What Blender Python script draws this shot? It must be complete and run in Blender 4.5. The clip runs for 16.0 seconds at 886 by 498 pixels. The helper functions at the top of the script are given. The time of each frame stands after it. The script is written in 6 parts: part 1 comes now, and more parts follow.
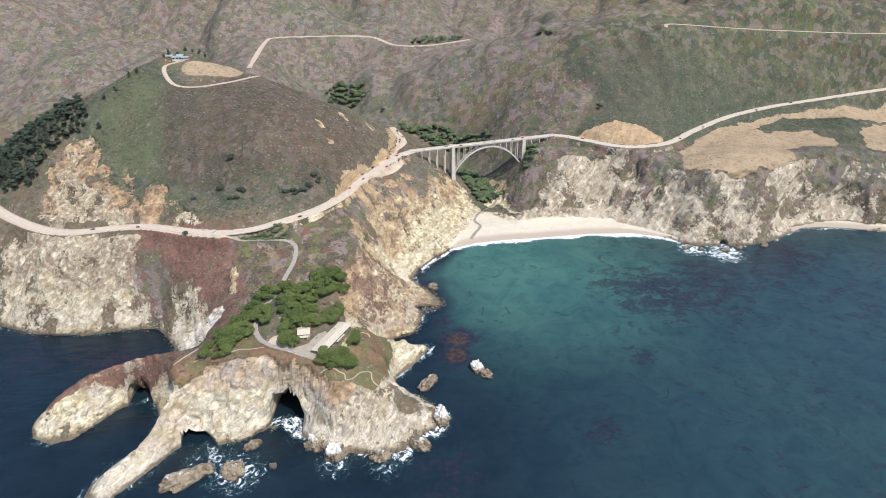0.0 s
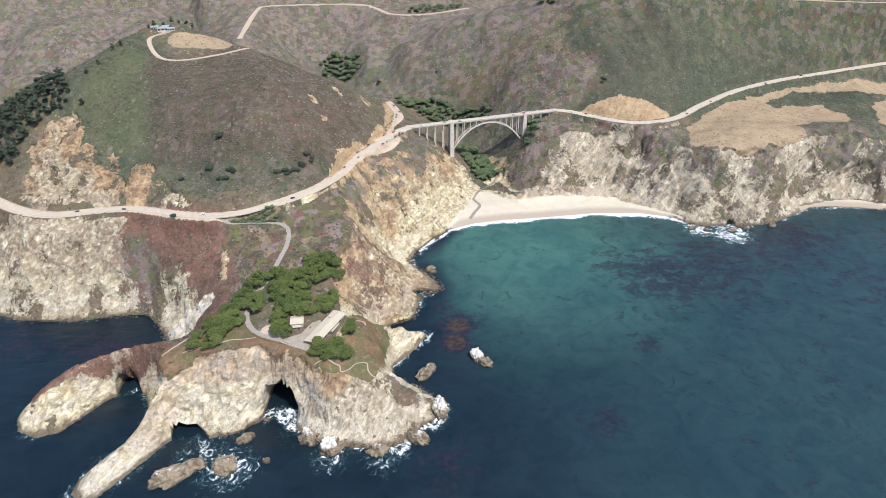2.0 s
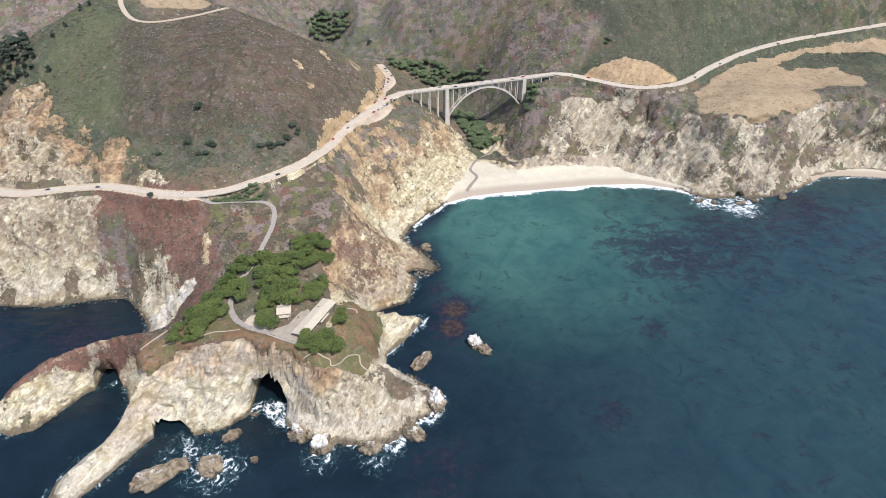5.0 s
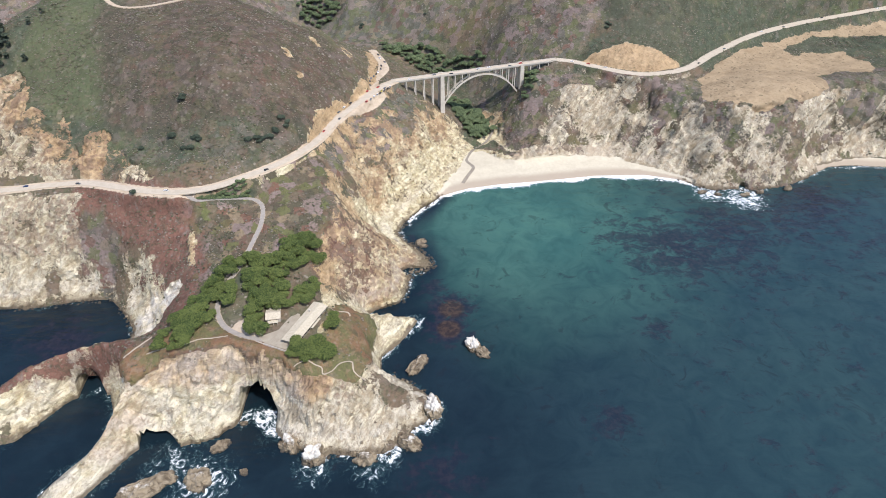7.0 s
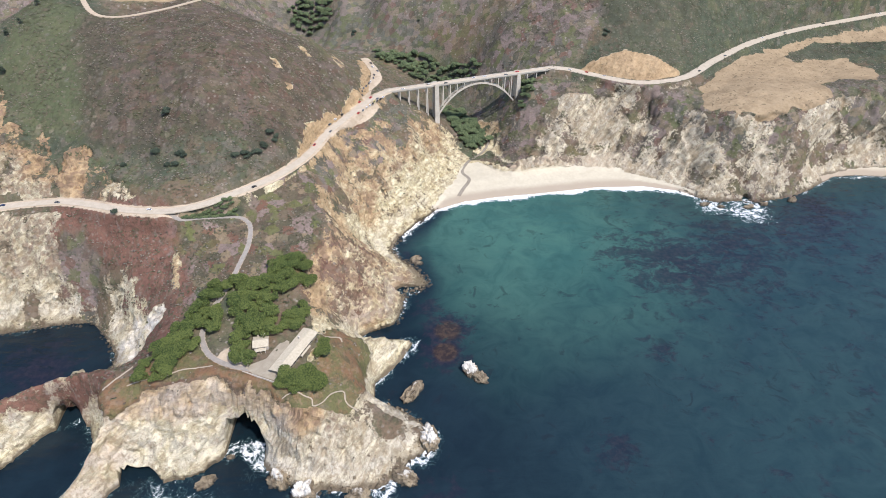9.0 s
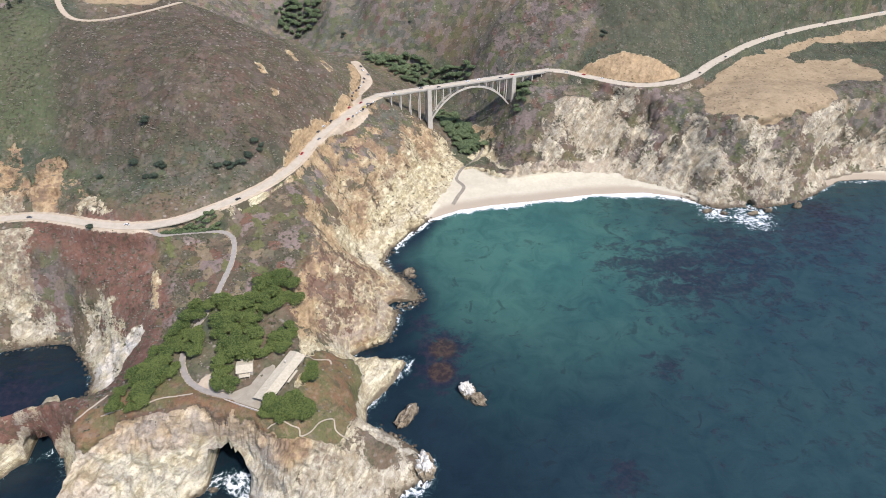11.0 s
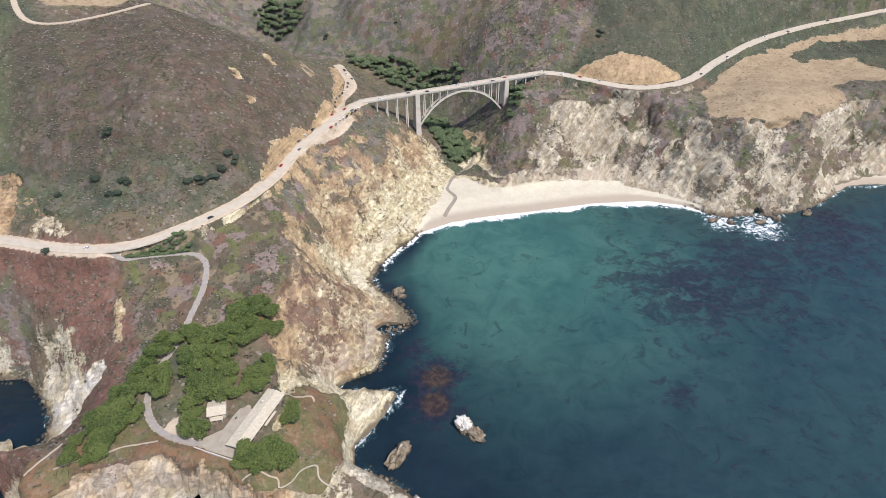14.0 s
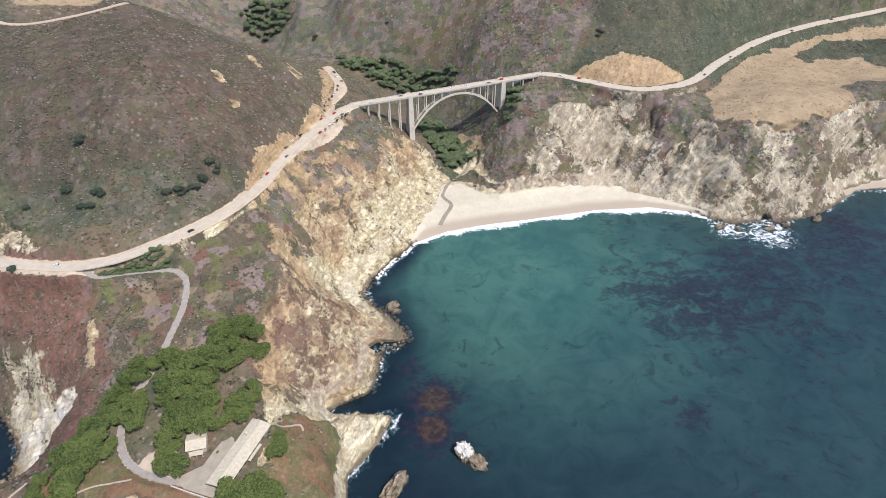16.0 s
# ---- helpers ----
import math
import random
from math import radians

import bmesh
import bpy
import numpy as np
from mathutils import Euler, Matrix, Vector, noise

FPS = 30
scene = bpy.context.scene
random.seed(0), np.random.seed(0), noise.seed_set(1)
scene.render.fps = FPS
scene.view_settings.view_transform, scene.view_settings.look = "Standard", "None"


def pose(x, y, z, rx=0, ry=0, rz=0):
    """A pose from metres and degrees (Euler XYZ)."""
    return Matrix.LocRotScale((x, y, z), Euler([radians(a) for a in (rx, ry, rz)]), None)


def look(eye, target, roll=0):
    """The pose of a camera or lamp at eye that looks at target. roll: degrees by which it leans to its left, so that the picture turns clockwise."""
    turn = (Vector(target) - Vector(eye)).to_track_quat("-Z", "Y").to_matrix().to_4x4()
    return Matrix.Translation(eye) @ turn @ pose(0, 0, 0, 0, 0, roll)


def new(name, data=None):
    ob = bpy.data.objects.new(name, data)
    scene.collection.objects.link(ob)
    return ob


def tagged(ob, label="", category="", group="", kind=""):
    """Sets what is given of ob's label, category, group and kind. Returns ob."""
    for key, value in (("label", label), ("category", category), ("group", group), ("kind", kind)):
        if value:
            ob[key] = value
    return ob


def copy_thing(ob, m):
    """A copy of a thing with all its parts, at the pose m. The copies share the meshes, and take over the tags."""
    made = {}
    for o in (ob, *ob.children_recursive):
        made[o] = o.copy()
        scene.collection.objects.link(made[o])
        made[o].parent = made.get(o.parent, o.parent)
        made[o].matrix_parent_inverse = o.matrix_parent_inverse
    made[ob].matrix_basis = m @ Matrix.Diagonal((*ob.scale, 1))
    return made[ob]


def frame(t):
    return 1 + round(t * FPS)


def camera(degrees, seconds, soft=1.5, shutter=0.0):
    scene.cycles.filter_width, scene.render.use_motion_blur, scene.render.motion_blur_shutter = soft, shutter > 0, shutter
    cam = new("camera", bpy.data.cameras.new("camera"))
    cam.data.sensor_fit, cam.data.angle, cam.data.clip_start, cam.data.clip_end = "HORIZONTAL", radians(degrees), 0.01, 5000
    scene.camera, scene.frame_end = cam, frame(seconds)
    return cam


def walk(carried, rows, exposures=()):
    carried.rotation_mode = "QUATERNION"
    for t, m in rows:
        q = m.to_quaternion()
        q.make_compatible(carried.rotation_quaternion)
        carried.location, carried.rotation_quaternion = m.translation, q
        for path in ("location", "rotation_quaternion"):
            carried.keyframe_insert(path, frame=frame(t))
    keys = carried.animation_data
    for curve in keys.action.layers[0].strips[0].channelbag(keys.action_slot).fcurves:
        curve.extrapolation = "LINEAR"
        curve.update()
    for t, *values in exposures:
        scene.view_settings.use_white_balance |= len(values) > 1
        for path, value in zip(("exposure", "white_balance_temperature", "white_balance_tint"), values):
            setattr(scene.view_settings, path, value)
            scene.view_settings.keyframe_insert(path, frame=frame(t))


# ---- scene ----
# camera: seconds, place in metres, then degrees up (minus: down), lean to the right, turn to the left
cam = camera(71.0, 16.0, soft=0.8)
PATH = [
    (0.0, 0.00, 0.00, 382.09, -29.534, 0.665, -0.034),
    (0.5, -0.08, 6.63, 382.25, -30.247, 0.613, -0.043),
    (1.0, -0.18, 13.12, 382.31, -30.946, 0.621, -0.086),
    (1.5, -0.23, 19.69, 382.26, -31.647, 0.624, -0.138),
    (2.0, -0.33, 26.41, 382.18, -32.327, 0.610, -0.217),
    (2.5, -0.36, 33.16, 382.14, -33.013, 0.628, -0.281),
    (3.0, -0.37, 39.78, 382.30, -33.707, 0.630, -0.346),
    (3.5, -0.53, 46.40, 382.59, -34.393, 0.626, -0.456),
    (4.0, -0.74, 53.13, 382.78, -35.089, 0.610, -0.565),
    (4.5, -0.92, 60.13, 382.76, -35.754, 0.581, -0.672),
    (7.0, -0.49, 93.10, 382.94, -38.271, 0.557, -1.244),
    (7.5, -0.17, 99.70, 383.07, -38.284, 0.537, -1.382),
    (8.0, 0.02, 106.14, 382.97, -38.262, 0.562, -1.494),
    (8.5, 0.21, 112.68, 382.66, -38.233, 0.547, -1.641),
    (9.0, 0.16, 119.18, 382.05, -38.169, 0.582, -1.780),
    (11.5, 0.69, 152.95, 374.18, -38.256, 0.612, -2.744),
    (12.0, 0.64, 159.60, 372.28, -38.258, 0.606, -2.973),
    (12.5, 0.67, 166.24, 370.05, -38.252, 0.606, -3.179),
    (13.0, 0.55, 173.01, 367.63, -38.243, 0.605, -3.401),
    (13.5, 0.34, 179.86, 365.16, -38.211, 0.589, -3.628),
    (14.0, 0.21, 186.73, 362.68, -38.202, 0.596, -3.837),
    (14.5, -0.04, 193.65, 360.20, -38.181, 0.607, -4.073),
    (15.0, -0.44, 200.66, 357.61, -38.168, 0.537, -4.320),
    (15.5, -0.97, 207.67, 354.92, -38.141, 0.479, -4.557),
    (16.0, -1.34, 214.76, 352.13, -38.124, 0.456, -4.773),
]
walk(cam, [(t, pose(x, y, z, 0, 0, turn) @ pose(0, 0, 0, 90 + up) @ pose(0, 0, 0, 0, 0, -lean)) for t, x, y, z, up, lean, turn in PATH],
     [(0.0, 0.42, 6130, 14.0), (16.0, 0.33, 6220, 15.5)])

# ---- world, sun ----
SUN_AZ, SUN_EL = 138.0, 57.0          # compass degrees (clockwise from +y) and height of the sun
world = bpy.data.worlds.new("sky")
scene.world = world
world.use_nodes = True
wn = world.node_tree.nodes
sky = wn.new("ShaderNodeTexSky")
sky.sky_type = "NISHITA"
sky.sun_disc = False
sky.sun_elevation, sky.sun_rotation = radians(SUN_EL), radians(SUN_AZ)
sky.air_density, sky.dust_density, sky.ozone_density = 1.0, 1.2, 1.5
wn["Background"].inputs["Strength"].default_value = 0.15
world.node_tree.links.new(sky.outputs[0], wn["Background"].inputs["Color"])
lamp = bpy.data.lights.new("sun", "SUN")
lamp.energy, lamp.angle, lamp.color = 3.4, radians(2.5), (1.0, 0.95, 0.88)
sun = new("sun", lamp)
a, h = radians(SUN_AZ), radians(SUN_EL)
sun.matrix_world = look((0, 0, 900), Vector((0, 0, 900)) - Vector((math.sin(a) * math.cos(h), math.cos(a) * math.cos(h), math.sin(h))))

# ---- materials ----
def nodes_of(name, rough=0.9, spec=0.3):
    """A new material, its node tree and its Principled BSDF."""
    m = bpy.data.materials.new(name)
    m.use_nodes = True
    b = m.node_tree.nodes["Principled BSDF"]
    b.inputs["Roughness"].default_value = rough
    b.inputs["Specular IOR Level"].default_value = spec
    return m, m.node_tree, b


def nd(nt, kind, ins=None, **props):
    """Adds a node; ins: values or sockets by input name or number."""
    n = nt.nodes.new("ShaderNode" + kind)
    for k, v in props.items():
        setattr(n, k, v)
    for k, v in (ins or {}).items():
        s = n.inputs[k]
        if isinstance(v, bpy.types.NodeSocket):
            nt.links.new(v, s)
        else:
            s.default_value = v
    return n


def rgb(c):
    return (*c, 1.0)


def place(nt, stretch=(1, 1, 1)):
    """World position, stretched."""
    p = nd(nt, "NewGeometry").outputs["Position"]
    return nd(nt, "Mapping", {"Vector": p, "Scale": stretch}).outputs[0]


def grain(nt, vec, size, detail=5.0, rough=0.6, warp=0.0):
    """Fractal noise whose largest lumps are about size metres."""
    return nd(nt, "TexNoise", {"Vector": vec, "Scale": 1.0 / size, "Detail": detail, "Roughness": rough, "Distortion": warp}).outputs["Fac"]


def step(nt, value, low, high, to0=0.0, to1=1.0):
    return nd(nt, "MapRange", {0: value, 1: low, 2: high, 3: to0, 4: to1}, interpolation_type="SMOOTHSTEP").outputs[0]


def mixc(nt, f, c0, c1):
    n = nd(nt, "Mix", data_type="RGBA")
    for sock, v in ((n.inputs[0], f), (n.inputs[6], c0), (n.inputs[7], c1)):
        if isinstance(v, bpy.types.NodeSocket):
            nt.links.new(v, sock)
        else:
            sock.default_value = v if not isinstance(v, tuple) else rgb(v)
    return n.outputs[2]


def calc(nt, op, x, y=0.0):
    return nd(nt, "Math", {0: x, 1: y}, operation=op).outputs[0]


def relief(nt, b, value, metres, strength=1.0):
    n = nd(nt, "Bump", {"Height": value, "Distance": metres, "Strength": strength})
    nt.links.new(n.outputs[0], b.inputs["Normal"])


def simple(name, c0, c1, size, rough=0.85, spec=0.3, metres=0.0, metal=0.0):
    """Two-tone surface with grain at two scales; objects differ a little from one another."""
    m, nt, b = nodes_of(name, rough, spec)
    v = place(nt)
    f = calc(nt, "ADD", calc(nt, "MULTIPLY", grain(nt, v, size), 0.6), calc(nt, "MULTIPLY", grain(nt, v, size / 6), 0.4))
    col = mixc(nt, step(nt, f, 0.35, 0.65), c0, c1)
    nt.links.new(col, b.inputs["Base Color"])
    b.inputs["Metallic"].default_value = metal
    if metres:
        relief(nt, b, f, metres)
    return m


def paint(name, c, rough=0.3, metal=0.0):
    m, nt, b = nodes_of(name, rough, 0.5)
    v = place(nt)
    nt.links.new(mixc(nt, step(nt, grain(nt, v, 0.8), 0.3, 0.8), c, tuple(k * 0.8 for k in c)), b.inputs["Base Color"])
    b.inputs["Metallic"].default_value = metal
    return m


def mask(nt, name):
    return nd(nt, "SeparateColor", {0: nd(nt, "Attribute", attribute_name=name).outputs["Color"]}).outputs


def ground_material():
    m, nt, b = nodes_of("coastal_ground", 0.95, 0.12)
    v = place(nt)
    a, c, e, g, k5 = mask(nt, "mask_a"), mask(nt, "mask_b"), mask(nt, "mask_c"), mask(nt, "mask_d"), mask(nt, "mask_e")
    huge, big, mid, fine, tiny = grain(nt, v, 160, 3), grain(nt, v, 46, 5), grain(nt, v, 13, 5), grain(nt, v, 3.2, 4, 0.7), grain(nt, v, 0.9, 3)

    def shaky(base, amount):
        """A mask with a ragged edge at three scales."""
        n = calc(nt, "ADD", calc(nt, "MULTIPLY", big, 0.8), calc(nt, "ADD", calc(nt, "MULTIPLY", mid, 0.9), calc(nt, "MULTIPLY", fine, 0.7)))
        return calc(nt, "ADD", base, calc(nt, "MULTIPLY", calc(nt, "SUBTRACT", n, 1.2), amount * 2.6))

    # scrub: brown and grey sage in soft patches, green where it is moist
    bush = nd(nt, "TexVoronoi", {"Vector": v, "Scale": 0.5, "Randomness": 1.0})
    tone = nd(nt, "SeparateColor", {0: bush.outputs["Color"]}).outputs
    patchy = calc(nt, "ADD", calc(nt, "MULTIPLY", calc(nt, "SUBTRACT", big, 0.5), 2.2), calc(nt, "ADD", calc(nt, "MULTIPLY", calc(nt, "SUBTRACT", mid, 0.5), 1.9), calc(nt, "MULTIPLY", calc(nt, "SUBTRACT", fine, 0.5), 1.2)))
    other = grain(nt, nd(nt, "Mapping", {"Vector": v, "Location": (61.0, 17.0, 43.0)}).outputs[0], 30, 6, 0.62, 0.5)
    scrub = mixc(nt, step(nt, patchy, -0.35, 0.4), (0.16, 0.116, 0.076), (0.122, 0.12, 0.068))
    scrub = mixc(nt, step(nt, other, 0.5, 0.66, 0.0, 0.6), scrub, (0.19, 0.148, 0.118))
    green = mixc(nt, step(nt, calc(nt, "ADD", calc(nt, "MULTIPLY", fine, 0.5), calc(nt, "MULTIPLY", mid, 0.6)), 0.42, 0.68), (0.044, 0.059, 0.04), (0.083, 0.102, 0.067))
    green = mixc(nt, step(nt, other, 0.52, 0.64, 0.0, 0.65), green, (0.125, 0.135, 0.068))
    green = mixc(nt, step(nt, huge, 0.5, 0.38, 0.0, 0.4), green, (0.088, 0.08, 0.056))
    green = mixc(nt, step(nt, e[0], 0.85, 1.3, 0.0, 0.6), green, (0.108, 0.124, 0.055))
    scrub = mixc(nt, step(nt, calc(nt, "ADD", e[0], calc(nt, "MULTIPLY", patchy, 0.75)), 0.12, 0.7, 0.0, 0.92), scrub, green)
    # chaparral in dark brown stands, mauve-brown dry slopes
    dusk = mixc(nt, step(nt, calc(nt, "ADD", calc(nt, "MULTIPLY", mid, 0.5), calc(nt, "MULTIPLY", fine, 0.5)), 0.38, 0.64), (0.057, 0.046, 0.036), (0.11, 0.085, 0.063))
    scrub = mixc(nt, step(nt, calc(nt, "ADD", g[0], calc(nt, "MULTIPLY", patchy, 0.45)), 0.2, 0.9, 0.0, 0.85), scrub, dusk)
    # mauve is paled and greyed, partly to stand for haze on far slopes
    mauve = mixc(nt, step(nt, calc(nt, "ADD", calc(nt, "MULTIPLY", mid, 0.6), calc(nt, "MULTIPLY", fine, 0.5)), 0.42, 0.68), (0.122, 0.099, 0.086), (0.23, 0.184, 0.16))
    mauve = mixc(nt, step(nt, other, 0.5, 0.64, 0.0, 0.7), mauve, (0.118, 0.122, 0.092))
    mauve = mixc(nt, step(nt, huge, 0.47, 0.62, 0.0, 0.7), mauve, (0.112, 0.124, 0.092))
    scrub = mixc(nt, step(nt, calc(nt, "ADD", g[1], calc(nt, "MULTIPLY", patchy, 0.45)), 0.25, 0.8, 0.0, 0.92), scrub, mauve)
    # ice plant and dead stems: rust red
    red = mixc(nt, step(nt, calc(nt, "ADD", calc(nt, "MULTIPLY", mid, 0.5), calc(nt, "MULTIPLY", fine, 0.5)), 0.35, 0.65), (0.24, 0.118, 0.085), (0.13, 0.068, 0.05))
    red = mixc(nt, step(nt, grain(nt, place(nt, (1.4, 1.4, 0.3)), 8, 6, 0.7, 0.6), 0.55, 0.66, 0.0, 0.75), red, (0.24, 0.19, 0.155))
    scrub = mixc(nt, step(nt, shaky(c[1], 0.6), 0.2, 0.95, 0.0, 0.92), scrub, red)
    # short grass on the bluff: russet, turning olive
    turf = mixc(nt, step(nt, calc(nt, "ADD", calc(nt, "MULTIPLY", big, 0.6), calc(nt, "MULTIPLY", mid, 0.6)), 0.5, 0.68), (0.21, 0.118, 0.066), (0.13, 0.125, 0.055))
    turf = mixc(nt, step(nt, grain(nt, v, 5, 5, 0.7), 0.52, 0.62, 0.0, 0.6), turf, (0.25, 0.175, 0.11))
    scrub = mixc(nt, step(nt, shaky(k5[0], 0.3), 0.3, 0.7), scrub, turf)
    # single plants of many kinds, at two sizes, thick in some places and thin in others
    calm = calc(nt, "SUBTRACT", 1.0, calc(nt, "MAXIMUM", calc(nt, "MULTIPLY", c[1], 0.55), calc(nt, "MULTIPLY", k5[0], 0.75)))
    for scale, low, high, most in ((0.15, 0.44, 0.6, 0.6), (0.36, 0.4, 0.6, 0.55)):
        plants = nd(nt, "TexVoronoi", {"Vector": nd(nt, "VectorMath", {0: v, 1: nd(nt, "TexNoise", {"Vector": v, "Scale": 0.5, "Detail": 3.0}).outputs["Color"]}, operation="ADD").outputs[0], "Scale": scale})
        kind = nd(nt, "SeparateColor", {0: plants.outputs["Color"]}).outputs
        hue = mixc(nt, step(nt, kind[0], 0.3, 0.36), (0.062, 0.068, 0.038), (0.098, 0.106, 0.056))
        hue = mixc(nt, step(nt, kind[0], 0.55, 0.6), hue, (0.14, 0.098, 0.074))
        hue = mixc(nt, step(nt, kind[0], 0.75, 0.8), hue, (0.17, 0.158, 0.128))
        hue = mixc(nt, step(nt, kind[0], 0.9, 0.94), hue, (0.27, 0.225, 0.165))
        thick = calc(nt, "MULTIPLY", step(nt, plants.outputs["Distance"], 0.6, 0.25), step(nt, grain(nt, v, 22 / (1 + scale), 4, 0.6), low, high, 0.08, most))
        scrub = mixc(nt, calc(nt, "MULTIPLY", thick, calc(nt, "MULTIPLY", step(nt, kind[1], 0.1, 0.5, 0.3, 1.0), calm)), scrub, hue)
    # stands of one kind a few metres wide: olive, pink-grey, straw, dark
    stand = nd(nt, "TexVoronoi", {"Vector": nd(nt, "VectorMath", {0: v, 1: nd(nt, "VectorMath", {0: nd(nt, "TexNoise", {"Vector": v, "Scale": 0.16, "Detail": 5.0, "Roughness": 0.7}).outputs["Color"], 1: (9.0, 9.0, 9.0)}, operation="MULTIPLY").outputs[0]}, operation="ADD").outputs[0], "Scale": 0.11})
    sort = nd(nt, "SeparateColor", {0: stand.outputs["Color"]}).outputs
    wash = mixc(nt, step(nt, sort[0], 0.28, 0.32), (0.135, 0.148, 0.052), (0.27, 0.2, 0.175))
    wash = mixc(nt, step(nt, sort[0], 0.52, 0.56), wash, (0.28, 0.215, 0.13))
    wash = mixc(nt, step(nt, sort[0], 0.68, 0.72), wash, (0.078, 0.075, 0.047))
    wash = mixc(nt, step(nt, sort[0], 0.86, 0.9), wash, (0.185, 0.09, 0.062))
    scrub = mixc(nt, calc(nt, "MULTIPLY", step(nt, sort[1], 0.15, 0.4, 0.0, 0.9), calc(nt, "MULTIPLY", k5[1], calm)), scrub, wash)
    # pale bleached bushes, dark thickets, bare soil
    pale_bush = nd(nt, "TexVoronoi", {"Vector": nd(nt, "VectorMath", {0: v, 1: nd(nt, "TexNoise", {"Vector": v, "Scale": 0.8, "Detail": 2.0}).outputs["Color"]}, operation="ADD").outputs[0], "Scale": 0.21})
    odd = nd(nt, "SeparateColor", {0: pale_bush.outputs["Color"]}).outputs
    dots = calc(nt, "MULTIPLY", step(nt, pale_bush.outputs["Distance"], 0.36, 0.14), calc(nt, "MULTIPLY", step(nt, odd[0], 0.5, 0.56), step(nt, other, 0.38, 0.54, 0.3, 0.85)))
    scrub = mixc(nt, calc(nt, "MULTIPLY", dots, calc(nt, "MULTIPLY", calm, step(nt, e[0], 0.0, 0.9, 1.0, 0.25))), scrub, (0.31, 0.272, 0.22))
    scrub = mixc(nt, step(nt, grain(nt, nd(nt, "Mapping", {"Vector": v, "Location": (37.0, 91.0, 5.0)}).outputs[0], 9, 6, 0.68, 0.5), 0.54, 0.63, 0.0, 0.5), scrub, (0.064, 0.066, 0.04))
    scrub = mixc(nt, step(nt, grain(nt, place(nt, (1, 1, 0.6)), 9, 6, 0.66, 0.4), 0.56, 0.66, 0.0, 0.4), scrub, (0.19, 0.15, 0.11))
    scrub = mixc(nt, step(nt, grain(nt, v, 1.8, 4, 0.7), 0.5, 0.62, 0.0, 0.28), scrub, (0.05, 0.048, 0.032))
    # rock: leaning beds of cream, tan and grey, ochre where freshly cut, cracks between blocks
    turned = nd(nt, "Mapping", {"Vector": v, "Rotation": (0.35, 0.7, 0.5)}).outputs[0]
    lean = nd(nt, "Mapping", {"Vector": turned, "Scale": (0.36, 0.17, 0.13)}).outputs[0]
    beds = nd(nt, "TexNoise", {"Vector": lean, "Scale": 0.8, "Detail": 6.0, "Roughness": 0.68, "Distortion": 0.7}).outputs["Fac"]
    rock = mixc(nt, step(nt, calc(nt, "ADD", calc(nt, "MULTIPLY", beds, 0.7), calc(nt, "MULTIPLY", mid, 0.45)), 0.42, 0.68), (0.42, 0.34, 0.19), (0.7, 0.62, 0.395))
    rock = mixc(nt, step(nt, shaky(0.5, 0.8), 0.62, 1.0, 0.0, 0.7), rock, (0.38, 0.35, 0.245))
    rock = mixc(nt, calc(nt, "MULTIPLY", e[2], 0.8), rock, mixc(nt, step(nt, calc(nt, "ADD", calc(nt, "MULTIPLY", beds, 0.6), calc(nt, "MULTIPLY", mid, 0.5)), 0.4, 0.7), (0.26, 0.215, 0.16), (0.54, 0.48, 0.385)))
    tonal = grain(nt, nd(nt, "Mapping", {"Vector": v, "Rotation": (0.2, 0.6, 0.3), "Scale": (1.0, 0.55, 0.7), "Location": (7.0, 19.0, 3.0)}).outputs[0], 19, 7, 0.62, 0.8)
    rock = mixc(nt, step(nt, tonal, 0.5, 0.56, 0.0, 0.28), rock, mixc(nt, e[2], (0.68, 0.625, 0.46), (0.56, 0.5, 0.41)))
    rock = mixc(nt, step(nt, tonal, 0.44, 0.39, 0.0, 0.3), rock, mixc(nt, e[2], (0.34, 0.265, 0.16), (0.2, 0.168, 0.132)))
    # thin crisp beds: low-dipping on the point, steep on the far headland
    def bedding(across, along_, spacing):
        axes = [nd(nt, "VectorMath", {0: v, 1: d}, operation="DOT_PRODUCT").outputs["Value"] for d in (across, along_, (0.3, 0.9, 0.2))]
        vec = nd(nt, "CombineXYZ", {0: calc(nt, "DIVIDE", axes[0], spacing), 1: calc(nt, "DIVIDE", axes[1], spacing * 4.5), 2: calc(nt, "DIVIDE", axes[2], spacing * 4.0)}).outputs[0]
        return nd(nt, "TexNoise", {"Vector": vec, "Scale": 1.0, "Detail": 6.0, "Roughness": 0.64, "Distortion": 0.7}).outputs["Fac"]

    lines = nd(nt, "Mix", {0: e[2], 2: bedding((-0.42, 0.2, 0.88), (0.88, 0.1, 0.45), 3.0), 3: bedding((-0.78, 0.2, 0.6), (0.6, 0.2, 0.78), 4.5)}, data_type="FLOAT").outputs[0]
    rock = mixc(nt, step(nt, lines, 0.55, 0.6, 0.0, 0.34), rock, (0.27, 0.21, 0.125))
    rock = mixc(nt, step(nt, lines, 0.465, 0.39, 0.0, 0.5), rock, (0.72, 0.655, 0.46))
    rock = mixc(nt, step(nt, calc(nt, "ABSOLUTE", calc(nt, "SUBTRACT", lines, 0.5)), 0.012, 0.004, 0.0, 0.4), rock, (0.13, 0.1, 0.065))
    ochre = mixc(nt, step(nt, calc(nt, "ADD", calc(nt, "MULTIPLY", fine, 0.6), calc(nt, "MULTIPLY", mid, 0.4)), 0.38, 0.62), (0.5, 0.35, 0.19), (0.36, 0.235, 0.122))
    rock = mixc(nt, step(nt, shaky(c[0], 0.75), 0.2, 0.9, 0.0, 0.88), rock, ochre)
